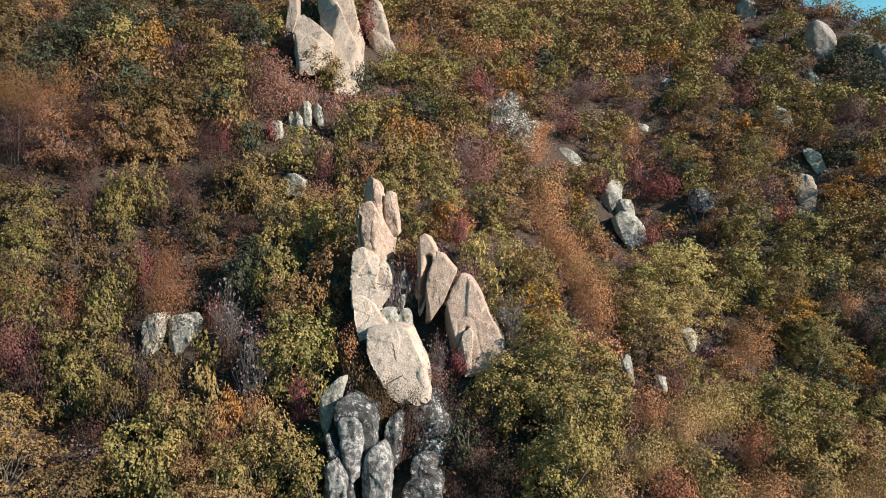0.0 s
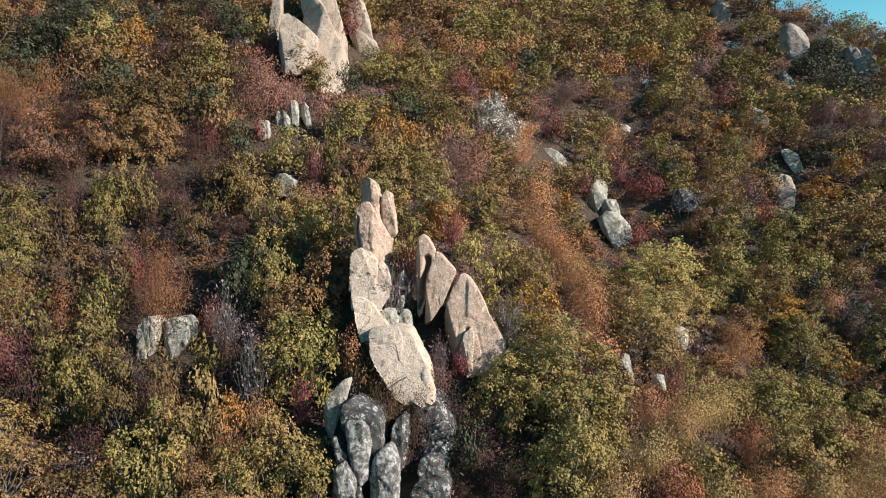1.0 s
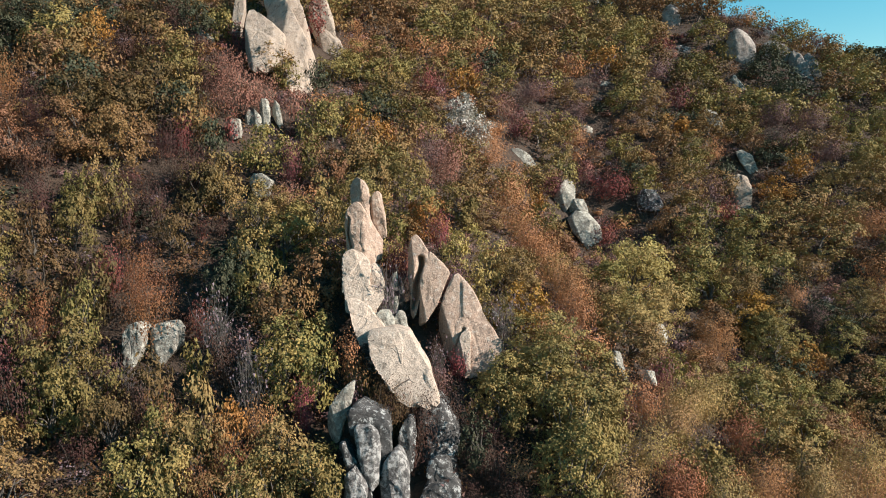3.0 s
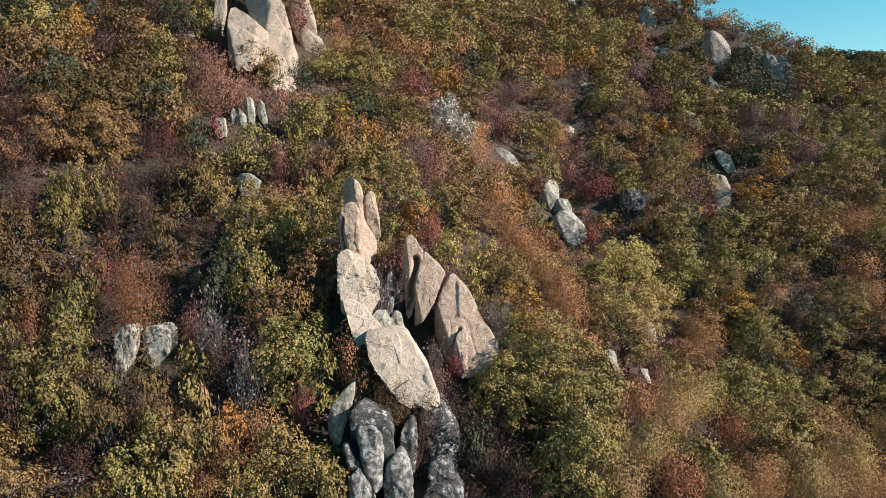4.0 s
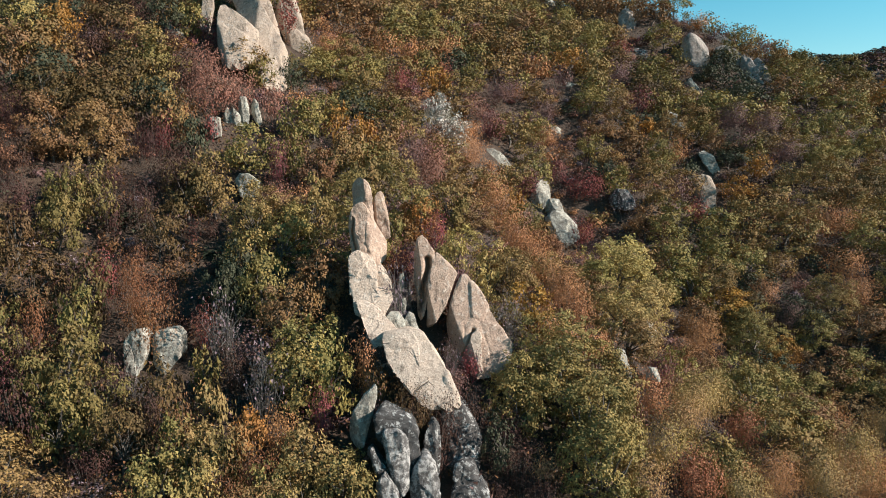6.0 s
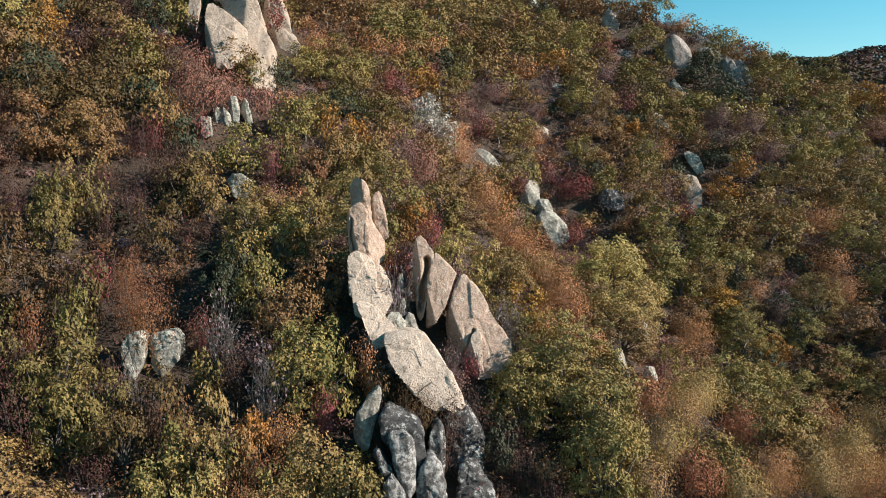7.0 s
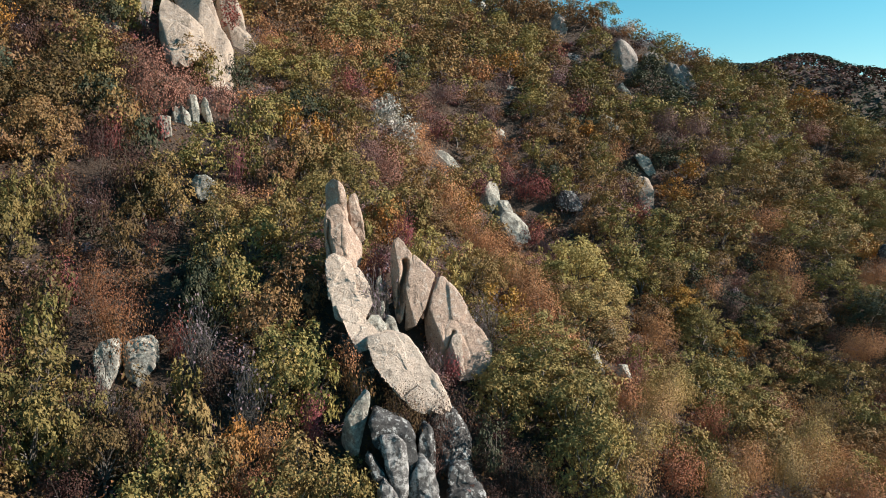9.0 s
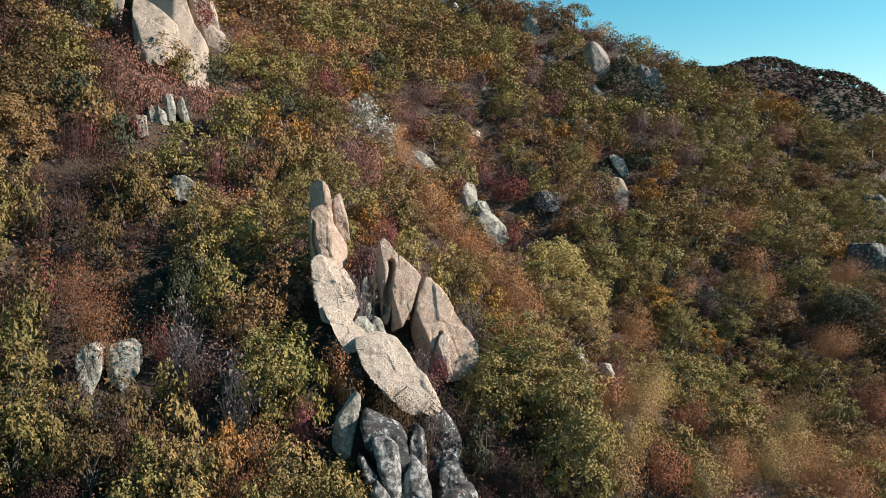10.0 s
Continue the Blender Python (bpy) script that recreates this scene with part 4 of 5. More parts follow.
plant("oak", "brown", 0.2, 80.7, 4.0, 3.8)
plant("shrub", "rust", -3.6, 74.7, 3.0, 3.4)
plant("shrub", "rust", 3.1, 79.3, 3.2, 3.5)
plant("shrub", "rust", 5.4, 78.9, 3.6, 3.6)
plant("shrub", "rust", 10.6, 83.5, 3.9, 3.7)
plant("oak", "gold", 15.3, 86.3, 4.0, 3.0)
plant("oak", "gold", 17.7, 85.0, 4.8, 3.2)
plant("oak", "yellowgreen", 22.4, 88.9, 3.8, 3.0)
plant("oak", "yellowgreen", 25.4, 87.1, 3.3, 2.9)
plant("oak", "green", -3.3, 69.8, 4.1, 3.8)
plant("oak", "green", -0.2, 70.1, 3.5, 3.6)
plant("oak", "green", -5.4, 68.5, 3.4, 3.5)
plant("oak", "dark", -6.8, 65.2, 2.1, 3.1)
plant("oak", "brown", -1.5, 73.5, 3.3, 3.5)
plant("shrub", "crimson", 2.9, 71.0, 2.3, 3.2)
plant("shrub", "purple", 4.0, 69.3, 2.3, 3.1)
plant("oak", "orange", 6.8, 73.4, 2.7, 3.3)
plant("shrub", "crimson", 8.8, 76.5, 1.7, 2.9)
plant("oak", "dark", 10.4, 79.0, 3.3, 3.5)
plant("oak", "green", 11.9, 77.5, 3.0, 3.4)
plant("oak", "yellowgreen", 7.0, 77.5, 2.7, 3.3)
plant("oak", "gold", 15.5, 80.5, 3.8, 3.6)
plant("oak", "gold", 18.4, 81.6, 3.1, 3.2)
plant("shrub", "dull", 14.9, 76.2, 5.0, 3.9)
plant("shrub", "rust", 20.7, 81.4, 3.9, 3.5)
plant("oak", "white", 5.7, 67.3, 2.4, 3.2)
plant("oak", "white", 6.4, 65.3, 3.6, 3.5)
plant("oak", "white", 6.9, 63.7, 2.1, 3.1)
plant("shrub", "pink", 10.4, 71.2, 2.5, 3.1)
plant("shrub", "purple", 11.5, 68.7, 2.5, 3.2)
plant("oak", "yellowgreen", 0.6, 62.2, 3.1, 3.4)
plant("oak", "dark", -1.8, 61.6, 2.6, 3.3)
plant("oak", "orange", -3.8, 56.7, 1.7, 3.0)
plant("oak", "orange", -2.6, 55.7, 2.1, 3.2)
plant("oak", "orange", -1.7, 55.1, 1.4, 2.9)
plant("oak", "gold", -3.3, 53.2, 2.4, 3.2)
plant("oak", "gold", -0.3, 56.9, 2.3, 3.2)
plant("oak", "olive", 2.3, 61.0, 2.8, 3.4)
plant("oak", "green", -5.6, 56.3, 2.8, 3.6)
plant("oak", "green", -6.9, 55.6, 2.1, 3.4)
plant("oak", "yellowgreen", -6.8, 51.5, 2.1, 3.5)
plant("oak", "gold", -0.4, 53.8, 2.7, 3.3)
plant("oak", "yellowgreen", -2.2, 51.7, 2.6, 3.3)
plant("oak", "gold", -4.2, 51.1, 2.8, 3.5)
plant("oak", "brown", -5.7, 49.9, 2.2, 3.4)
plant("shrub", "dull", 1.6, 56.0, 2.8, 3.4)
plant("shrub", "pink", 3.6, 57.6, 2.7, 3.3)
plant("shrub", "rust", 8.0, 65.0, 3.0, 3.3)
plant("shrub", "rust", 7.2, 61.7, 4.0, 3.7)
plant("shrub", "pink", 2.6, 54.1, 2.8, 3.3)
plant("oak", "gold", 19.3, 77.2, 2.9, 3.1)
plant("shrub", "dull", 19.1, 74.8, 3.0, 3.2)
plant("oak", "green", 17.1, 72.3, 2.5, 3.1)
plant("shrub", "dull", 22.9, 80.0, 2.3, 2.9)
plant("shrub", "rust", 17.8, 70.7, 3.0, 3.3)
plant("oak", "olive", 15.1, 67.7, 2.9, 3.1)
plant("oak", "orange", 25.5, 83.4, 3.6, 3.6)
plant("oak", "green", 29.8, 88.9, 4.3, 3.1)
plant("oak", "brown", 36.0, 104.5, 5.5, 3.6)
plant("oak", "brown", 38.9, 103.1, 4.5, 3.2)
plant("oak", "green", 32.9, 92.9, 4.0, 3.1)
plant("oak", "olive", 27.9, 82.1, 3.6, 3.7)
plant("oak", "yellowgreen", 25.8, 78.1, 2.6, 3.1)
plant("oak", "green", 24.7, 76.1, 3.7, 3.3)
plant("shrub", "dull", 31.1, 83.4, 4.0, 3.8)
plant("shrub", "crimson", 35.3, 90.8, 3.2, 2.8)
plant("oak", "gold", 27.7, 75.6, 4.0, 3.5)
plant("shrub", "purple", 31.7, 78.4, 3.5, 3.6)
plant("oak", "yellowgreen", 35.4, 84.8, 3.7, 2.8)
plant("oak", "yellowgreen", 38.4, 86.3, 4.2, 3.0)
plant("oak", "yellowgreen", 37.5, 83.1, 4.1, 3.6)
plant("oak", "yellowgreen", 34.3, 78.8, 3.1, 3.4)
plant("oak", "brown", 44.4, 99.9, 5.3, 3.4)
plant("oak", "green", 49.2, 102.0, 4.5, 3.3)
plant("oak", "green", 43.1, 93.9, 4.6, 3.2)
plant("oak", "yellowgreen", 43.5, 90.8, 2.5, 2.6)
plant("shrub", "rust", 50.3, 97.6, 3.9, 2.9)
plant("shrub", "dull", 53.6, 96.1, 2.7, 2.7)
plant("oak", "green", 56.4, 95.6, 4.0, 3.2)
plant("shrub", "dull", 57.8, 93.2, 3.2, 2.9)
plant("shrub", "purple", 74.8, 110.2, 3.2, 2.9)
plant("oak", "yellowgreen", 51.6, 91.4, 3.3, 2.7)
plant("oak", "dark", 48.9, 88.6, 4.4, 2.9)
plant("oak", "dark", 46.0, 86.7, 3.5, 2.8)
plant("oak", "dark", 48.0, 84.5, 3.8, 2.9)
plant("oak", "dark", 46.5, 80.7, 4.9, 4.0)
plant("oak", "green", 41.0, 80.1, 3.6, 3.4)
plant("oak", "green", 41.8, 78.4, 3.9, 3.6)
plant("oak", "gold", 56.8, 88.6, 4.0, 2.9)
plant("oak", "yellowgreen", 61.3, 90.2, 4.1, 3.2)
plant("oak", "green", 56.3, 86.1, 4.4, 3.0)
plant("oak", "gold", 72.0, 98.6, 4.6, 3.5)
plant("oak", "green", 56.6, 82.0, 5.0, 4.0)
plant("oak", "brown", 53.8, 82.5, 3.8, 3.5)
plant("shrub", "dull", 42.2, 76.2, 4.2, 3.8)
plant("shrub", "dull", 45.6, 75.0, 4.2, 3.8)
plant("oak", "green", 50.1, 75.3, 3.5, 3.5)
plant("oak", "green", 54.6, 76.4, 4.3, 3.7)
plant("oak", "brown", 60.5, 81.9, 4.6, 3.9)
plant("oak", "gold", 33.0, 73.7, 4.4, 3.7)
plant("oak", "yellowgreen", 29.5, 69.9, 4.1, 3.6)
plant("oak", "orange", 28.8, 72.4, 3.2, 3.3)
plant("oak", "gold", 26.3, 72.3, 3.2, 3.3)
plant("oak", "brown", 24.3, 72.2, 3.2, 3.3)
plant("oak", "green", 21.7, 68.5, 3.0, 3.3)
plant("oak", "brown", 26.4, 69.9, 3.4, 3.4)
plant("oak", "yellowgreen", 37.3, 74.2, 3.3, 3.4)
plant("oak", "brown", 37.3, 72.0, 3.2, 3.2)
plant("oak", "yellowgreen", 40.7, 70.6, 2.4, 3.0)
plant("shrub", "dull", 39.9, 71.6, 3.6, 3.3)
plant("oak", "orange", 39.8, 68.3, 2.5, 3.0)
plant("oak", "dark", 37.9, 70.2, 3.2, 3.2)
plant("oak", "green", 47.7, 70.1, 4.0, 3.7)
plant("oak", "green", 50.7, 70.4, 4.4, 3.8)
plant("shrub", "dull", 44.6, 69.6, 3.6, 3.5)
plant("shrub", "rust", 31.9, 70.7, 2.8, 3.2)
plant("oak", "gold", 22.4, 66.2, 2.9, 3.1)
plant("oak", "gold", 26.1, 65.5, 2.9, 3.3)
plant("shrub", "crimson", 18.9, 64.0, 3.8, 3.3)
plant("shrub", "purple", 17.2, 65.8, 1.9, 2.8)
plant("shrub", "purple", 13.2, 63.4, 3.0, 3.1)
plant("oak", "green", 14.8, 65.1, 2.6, 3.0)
plant("oak", "olive", 12.2, 63.4, 3.0, 3.2)
plant("shrub", "rust", 7.6, 56.0, 3.2, 3.6)
plant("shrub", "rust", 7.0, 51.3, 3.0, 3.4)
plant("shrub", "rust", 7.0, 48.5, 2.5, 3.3)
plant("shrub", "rust", 8.1, 47.7, 2.5, 3.2)
plant("oak", "orange", 10.8, 58.8, 1.9, 3.1)
plant("oak", "green", 22.0, 64.0, 2.5, 3.0)
plant("oak", "dark", 21.3, 65.2, 2.7, 3.0)
plant("twig", "bare", 21.7, 60.8, 3.0, 3.1)
plant("oak", "gold", 25.2, 61.4, 3.2, 3.3)
plant("oak", "yellowgreen", 25.3, 59.1, 2.7, 3.1)
plant("oak", "green", 23.4, 56.8, 2.9, 3.1)
plant("oak", "brown", 22.1, 58.1, 3.2, 3.3)
plant("shrub", "dull", 28.4, 64.0, 2.4, 3.3)
plant("shrub", "crimson", 28.2, 59.8, 1.7, 2.9)
plant("oak", "orange", 36.4, 65.7, 3.0, 3.2)
plant("oak", "olive", 32.3, 59.3, 3.9, 3.8)
plant("oak", "brown", 35.1, 59.0, 3.9, 3.7)
plant("oak", "yellowgreen", 26.7, 55.3, 2.8, 3.2)
plant("oak", "green", 22.0, 53.1, 3.7, 3.4)
plant("oak", "green", 21.4, 50.0, 3.5, 3.4)
plant("oak", "green", 25.9, 53.1, 3.2, 3.2)
plant("oak", "green", 28.2, 52.9, 3.2, 3.3)
plant("oak", "gold", 30.2, 55.2, 3.1, 3.2)
plant("oak", "green", 19.2, 49.4, 2.7, 3.2)
plant("oak", "light", 17.4, 52.7, 3.6, 3.7)
plant("oak", "light", 15.1, 48.5, 4.7, 4.0)
plant("oak", "light", 12.7, 42.6, 4.6, 4.0)
plant("oak", "light", 16.5, 47.0, 3.3, 3.5)
plant("oak", "light", 14.3, 50.2, 2.5, 3.3)
plant("oak", "gold", 5.2, 42.3, 2.8, 3.4)
plant("oak", "orange", 5.3, 39.3, 2.6, 3.2)
plant("oak", "yellowgreen", 3.5, 38.0, 2.2, 3.0)
plant("shrub", "rust", 5.8, 37.9, 1.6, 2.8)
plant("shrub", "rust", 8.8, 43.1, 2.9, 3.4)
plant("shrub", "rust", 8.8, 40.8, 2.4, 3.2)
plant("shrub", "rust", 8.5, 45.2, 2.4, 3.2)
plant("shrub", "crimson", 16.8, 58.8, 2.2, 3.0)
plant("oak", "orange", 23.0, 48.1, 3.9, 3.4)
plant("oak", "yellowgreen", 23.9, 47.4, 3.1, 3.2)
plant("oak", "green", 24.5, 46.2, 4.3, 3.5)
plant("shrub", "rust", 19.0, 44.2, 3.1, 3.4)
plant("shrub", "rust", 28.2, 50.4, 2.3, 3.0)
plant("oak", "light", 3.9, 42.6, 1.8, 2.9)
plant("oak", "light", 1.8, 42.5, 1.6, 2.8)
plant("shrub", "dull", 1.5, 40.0, 1.9, 3.0)
plant("oak", "light", 2.5, 40.2, 1.4, 2.7)
plant("oak", "yellowgreen", -19.4, 43.8, 2.0, 3.6)
plant("oak", "olive", -18.9, 44.7, 1.5, 3.3)
plant("oak", "yellowgreen", -19.3, 42.4, 2.0, 3.5)
plant("shrub", "wine", -21.3, 42.9, 2.2, 3.4)
plant("oak", "umber", -20.6, 40.7, 1.7, 3.4)
plant("shrub", "wine", -18.6, 39.9, 2.1, 1.9)
plant("oak", "umber", -19.3, 38.2, 2.6, 3.8)
plant("oak", "umber", -17.3, 37.8, 1.8, 3.7)
plant("oak", "yellowgreen", -16.7, 35.8, 1.7, 3.6)
plant("shrub", "russet", -18.7, 35.4, 1.9, 3.7)
plant("shrub", "crimson", -16.5, 39.7, 1.4, 3.1)
plant("shrub", "russet", -14.5, 37.8, 2.9, 3.9)
plant("shrub", "russet", -13.9, 35.9, 2.3, 3.7)
plant("shrub", "russet", -15.7, 40.1, 1.4, 3.0)
plant("shrub", "wine", -15.4, 42.5, 1.4, 1.8)
plant("oak", "umber", -14.5, 43.0, 1.9, 3.7)
plant("shrub", "wine", -17.1, 43.9, 1.1, 2.4)
plant("oak", "yellowgreen", -17.8, 44.5, 1.7, 3.5)
plant("shrub", "wine", -15.6, 44.8, 1.9, 3.5)
plant("oak", "umber", -13.3, 46.4, 2.4, 3.8)
plant("oak", "gold", -11.8, 46.9, 2.5, 3.8)
plant("shrub", "wine", -11.9, 44.8, 1.5, 1.8)
plant("shrub", "crimson", -13.0, 44.3, 0.9, 2.2)
plant("oak", "green", -9.1, 44.1, 2.9, 4.0)
plant("oak", "green", -8.0, 42.1, 3.4, 4.0)
plant("oak", "green", -9.7, 40.5, 2.3, 3.7)
plant("oak", "dark", -10.7, 38.4, 1.9, 3.6)
plant("oak", "green", -9.0, 38.7, 2.2, 3.6)
plant("shrub", "crimson", -11.4, 36.3, 1.3, 2.8)
plant("oak", "brown", -8.1, 36.7, 2.5, 3.5)
plant("twig", "bare", -10.6, 35.6, 1.6, 3.4)
plant("oak", "green", -6.3, 44.1, 2.2, 3.5)
plant("oak", "green", -5.6, 46.3, 1.7, 3.2)
plant("oak", "gold", -5.9, 39.0, 2.6, 3.4)
plant("oak", "gold", -7.0, 37.7, 1.9, 3.2)
plant("oak", "green", -6.7, 35.1, 2.7, 3.3)
plant("oak", "green", -7.5, 33.3, 2.5, 3.5)
plant("oak", "green", -6.0, 33.3, 1.8, 3.0)
plant("oak", "yellowgreen", -7.4, 34.7, 1.9, 3.3)
plant("shrub", "rust", -4.6, 34.1, 1.4, 2.9)
plant("oak", "olive", -0.3, 50.9, 3.3, 3.5)
plant("oak", "yellowgreen", 2.5, 48.8, 2.7, 3.3)
plant("oak", "orange", 0.5, 45.7, 2.3, 3.1)
plant("oak", "green", -0.1, 46.9, 2.6, 3.3)
plant("shrub", "crimson", 0.9, 44.3, 1.6, 2.9)
plant("oak", "yellowgreen", -1.6, 42.9, 1.3, 2.8)
plant("shrub", "purple", -1.6, 40.0, 1.3, 2.8)
plant("oak", "olive", -2.7, 49.9, 2.3, 3.1)
plant("oak", "yellowgreen", -16.6, 33.8, 2.6, 3.7)
plant("oak", "yellowgreen", -17.3, 32.5, 2.2, 3.7)
plant("oak", "yellowgreen", -15.5, 32.2, 2.3, 3.6)
plant("oak", "yellowgreen", -16.3, 31.2, 2.0, 3.6)
# wine leaves give the gaps between these trees their shade by colour
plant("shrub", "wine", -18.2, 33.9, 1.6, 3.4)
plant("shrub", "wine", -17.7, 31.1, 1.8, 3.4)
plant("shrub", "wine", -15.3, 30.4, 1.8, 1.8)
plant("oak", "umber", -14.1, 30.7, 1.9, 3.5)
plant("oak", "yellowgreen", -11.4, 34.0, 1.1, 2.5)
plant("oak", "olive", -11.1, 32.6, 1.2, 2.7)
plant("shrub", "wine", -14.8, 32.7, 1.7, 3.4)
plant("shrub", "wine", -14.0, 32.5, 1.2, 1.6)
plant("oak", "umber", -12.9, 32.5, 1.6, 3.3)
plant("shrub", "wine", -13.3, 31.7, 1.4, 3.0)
plant("shrub", "russet", -12.3, 31.0, 1.5, 3.3)
plant("oak", "orange", -9.6, 30.7, 1.4, 3.0)
plant("shrub", "rust", -8.1, 30.9, 1.4, 3.1)
plant("twig", "bare", -8.9, 33.1, 1.8, 3.3)
plant("oak", "olive", -11.6, 29.6, 2.0, 3.4)
plant("shrub", "wine", -12.4, 29.0, 1.6, 1.8)
plant("oak", "yellowgreen", -10.6, 29.4, 1.8, 3.5)
plant("oak", "yellowgreen", -11.9, 30.2, 1.6, 3.4)
plant("oak", "olive", -9.8, 30.2, 1.2, 2.7)
plant("oak", "green", -12.5, 27.5, 2.4, 3.8)
plant("oak", "green", -11.1, 27.6, 1.8, 3.5)
plant("shrub", "russet", -9.1, 28.8, 1.9, 3.5)
plant("shrub", "russet", -10.2, 27.9, 1.6, 3.4)
plant("oak", "green", -8.8, 27.7, 2.0, 3.4)
plant("oak", "olive", -7.2, 29.4, 2.5, 3.4)
plant("oak", "green", -6.1, 28.4, 2.5, 3.2)
plant("oak", "green", -7.8, 27.8, 2.1, 3.4)
plant("oak", "yellowgreen", -5.3, 27.4, 1.5, 2.9)
plant("shrub", "wine", -9.9, 34.0, 1.4, 3.0)
plant("shrub", "crimson", -6.4, 31.7, 1.3, 2.8)
plant("shrub", "dull", -4.3, 32.5, 0.9, 2.1)
plant("oak", "green", 3.3, 33.4, 3.3, 3.2)
plant("oak", "green", 5.9, 35.2, 5.0, 3.8)
plant("oak", "green", 6.8, 33.3, 3.9, 3.4)
plant("oak", "green", 4.5, 33.3, 3.8, 3.2)
plant("oak", "green", 5.4, 30.4, 3.8, 4.4)
plant("oak", "green", 2.2, 32.3, 2.2, 2.9)
plant("oak", "green", 6.8, 31.2, 2.8, 4.1)
plant("oak", "green", 4.8, 28.5, 3.3, 4.3)
plant("oak", "olive", 7.9, 34.6, 2.4, 3.1)
plant("shrub", "straw", 11.0, 33.3, 3.0, 3.2)
plant("shrub", "straw", 8.9, 30.9, 2.5, 3.1)
plant("shrub", "straw", 12.8, 35.0, 2.8, 3.3)
plant("shrub", "rust", 10.1, 34.1, 2.4, 3.1)
plant("shrub", "straw", 6.8, 28.7, 2.6, 3.0)
plant("shrub", "wine", 2.1, 27.8, 1.4, 2.5)
plant("oak", "green", 19.1, 39.2, 3.6, 3.7)
plant("oak", "green", 21.0, 39.2, 3.2, 3.6)
plant("oak", "green", 18.3, 33.9, 3.5, 3.6)
plant("oak", "green", 15.6, 32.8, 3.0, 3.4)
plant("oak", "green", 19.0, 40.8, 2.5, 3.3)
plant("oak", "green", 22.3, 37.3, 2.7, 3.4)
plant("oak", "green", 11.1, 30.7, 2.5, 3.0)
plant("oak", "yellowgreen", 11.7, 29.8, 2.4, 3.0)
plant("shrub", "rust", 9.3, 29.0, 2.6, 3.0)
plant("shrub", "straw", 11.5, 28.5, 2.6, 3.0)
plant("shrub", "rust", 13.6, 29.7, 2.8, 3.1)
plant("shrub", "straw", 16.4, 29.6, 3.4, 3.3)
plant("shrub", "straw", 21.3, 33.4, 2.8, 3.5)
plant("shrub", "rust", 19.2, 30.1, 3.5, 3.5)
plant("shrub", "rust", 24.5, 38.3, 2.4, 3.3)
plant("oak", "brown", 28.1, 43.9, 3.7, 3.3)
plant("oak", "green", 30.2, 42.7, 3.6, 3.2)
plant("oak", "dark", 29.9, 48.2, 3.5, 3.1)
plant("shrub", "dull", 28.4, 48.1, 3.0, 3.1)
plant("oak", "olive", 32.8, 48.9, 4.1, 3.3)
plant("oak", "brown", 33.3, 46.0, 3.9, 3.2)
plant("oak", "green", 29.6, 46.5, 2.9, 3.1)
plant("shrub", "rust", 35.4, 49.1, 3.6, 3.3)
plant("oak", "green", 13.2, 37.6, 2.1, 3.1)
plant("shrub", "purple", 11.8, 36.8, 1.8, 3.0)
plant("shrub", "rust", 8.4, 37.3, 1.8, 2.9)
plant("shrub", "straw", 14.4, 35.6, 2.5, 3.3)
plant("shrub", "rust", 14.7, 33.3, 2.1, 3.0)
plant("oak", "orange", 25.9, 45.1, 2.4, 2.9)
plant("oak", "dark", 23.3, 43.1, 2.7, 3.2)
plant("oak", "olive", 16.4, 31.2, 2.6, 3.2)
plant("shrub", "wine", -3.0, 31.0, 1.3, 2.7)
plant("shrub", "wine", -1.7, 30.8, 0.9, 2.1)
# dark and wine leaves put the shade of the hollow into colour
plant("oak", "dark", 0.9, 30.2, 1.4, 2.5)
plant("shrub", "wine", 1.5, 29.2, 1.1, 2.5)
plant("shrub", "purple", -2.1, 31.8, 1.0, 2.3)
plant("shrub", "wine", -2.0, 29.8, 0.8, 2.0)
plant("twig", "bare", 3.6, 37.5, 1.4, 2.8)
plant("shrub", "rust", -4.0, 33.3, 1.0, 2.4)
plant("twig", "bare", -0.3, 34.6, 0.8, 1.9)
plant("twig", "bare", -1.9, 37.8, 1.2, 2.7)
plant("shrub", "wine", -9.9, 41.6, 1.9, 1.9)
plant("oak", "dark", -10.2, 39.9, 1.6, 3.4)
plant("oak", "gold", 86.9, 88.7, 8.0, 4.8)
plant("oak", "gold", 88.0, 96.5, 8.0, 4.8)
plant("oak", "gold", 81.6, 96.3, 7.8, 4.7)
plant("oak", "orange", 69.5, 81.9, 5.7, 4.6)
plant("oak", "green", 59.1, 78.3, 5.8, 4.4)
plant("oak", "green", 55.9, 72.9, 5.4, 4.2)
plant("oak", "yellowgreen", 66.3, 87.4, 5.9, 3.8)
plant("shrub", "pink", 63.7, 76.1, 4.9, 4.1)
plant("oak", "olive", 71.8, 79.1, 5.6, 4.5)
plant("oak", "green", 70.4, 74.9, 5.0, 4.3)
plant("oak", "olive", 85.4, 81.2, 6.5, 4.9)
plant("oak", "olive", 77.3, 72.9, 7.2, 5.4)
plant("oak", "olive", 67.8, 70.0, 6.0, 4.5)
plant("oak", "brown", 59.7, 67.7, 4.8, 4.1)
plant("oak", "olive", 53.1, 66.4, 4.6, 4.1)
plant("oak", "olive", 45.8, 65.6, 4.4, 4.0)
plant("oak", "olive", 34.7, 56.0, 5.3, 4.0)
plant("shrub", "rust", 39.5, 56.9, 5.1, 3.9)
plant("oak", "green", 41.3, 54.6, 4.4, 3.7)
plant("oak", "olive", 43.3, 52.5, 5.0, 3.9)
plant("oak", "orange", 47.3, 52.5, 2.8, 3.4)
plant("oak", "green", 56.4, 57.3, 6.3, 4.7)
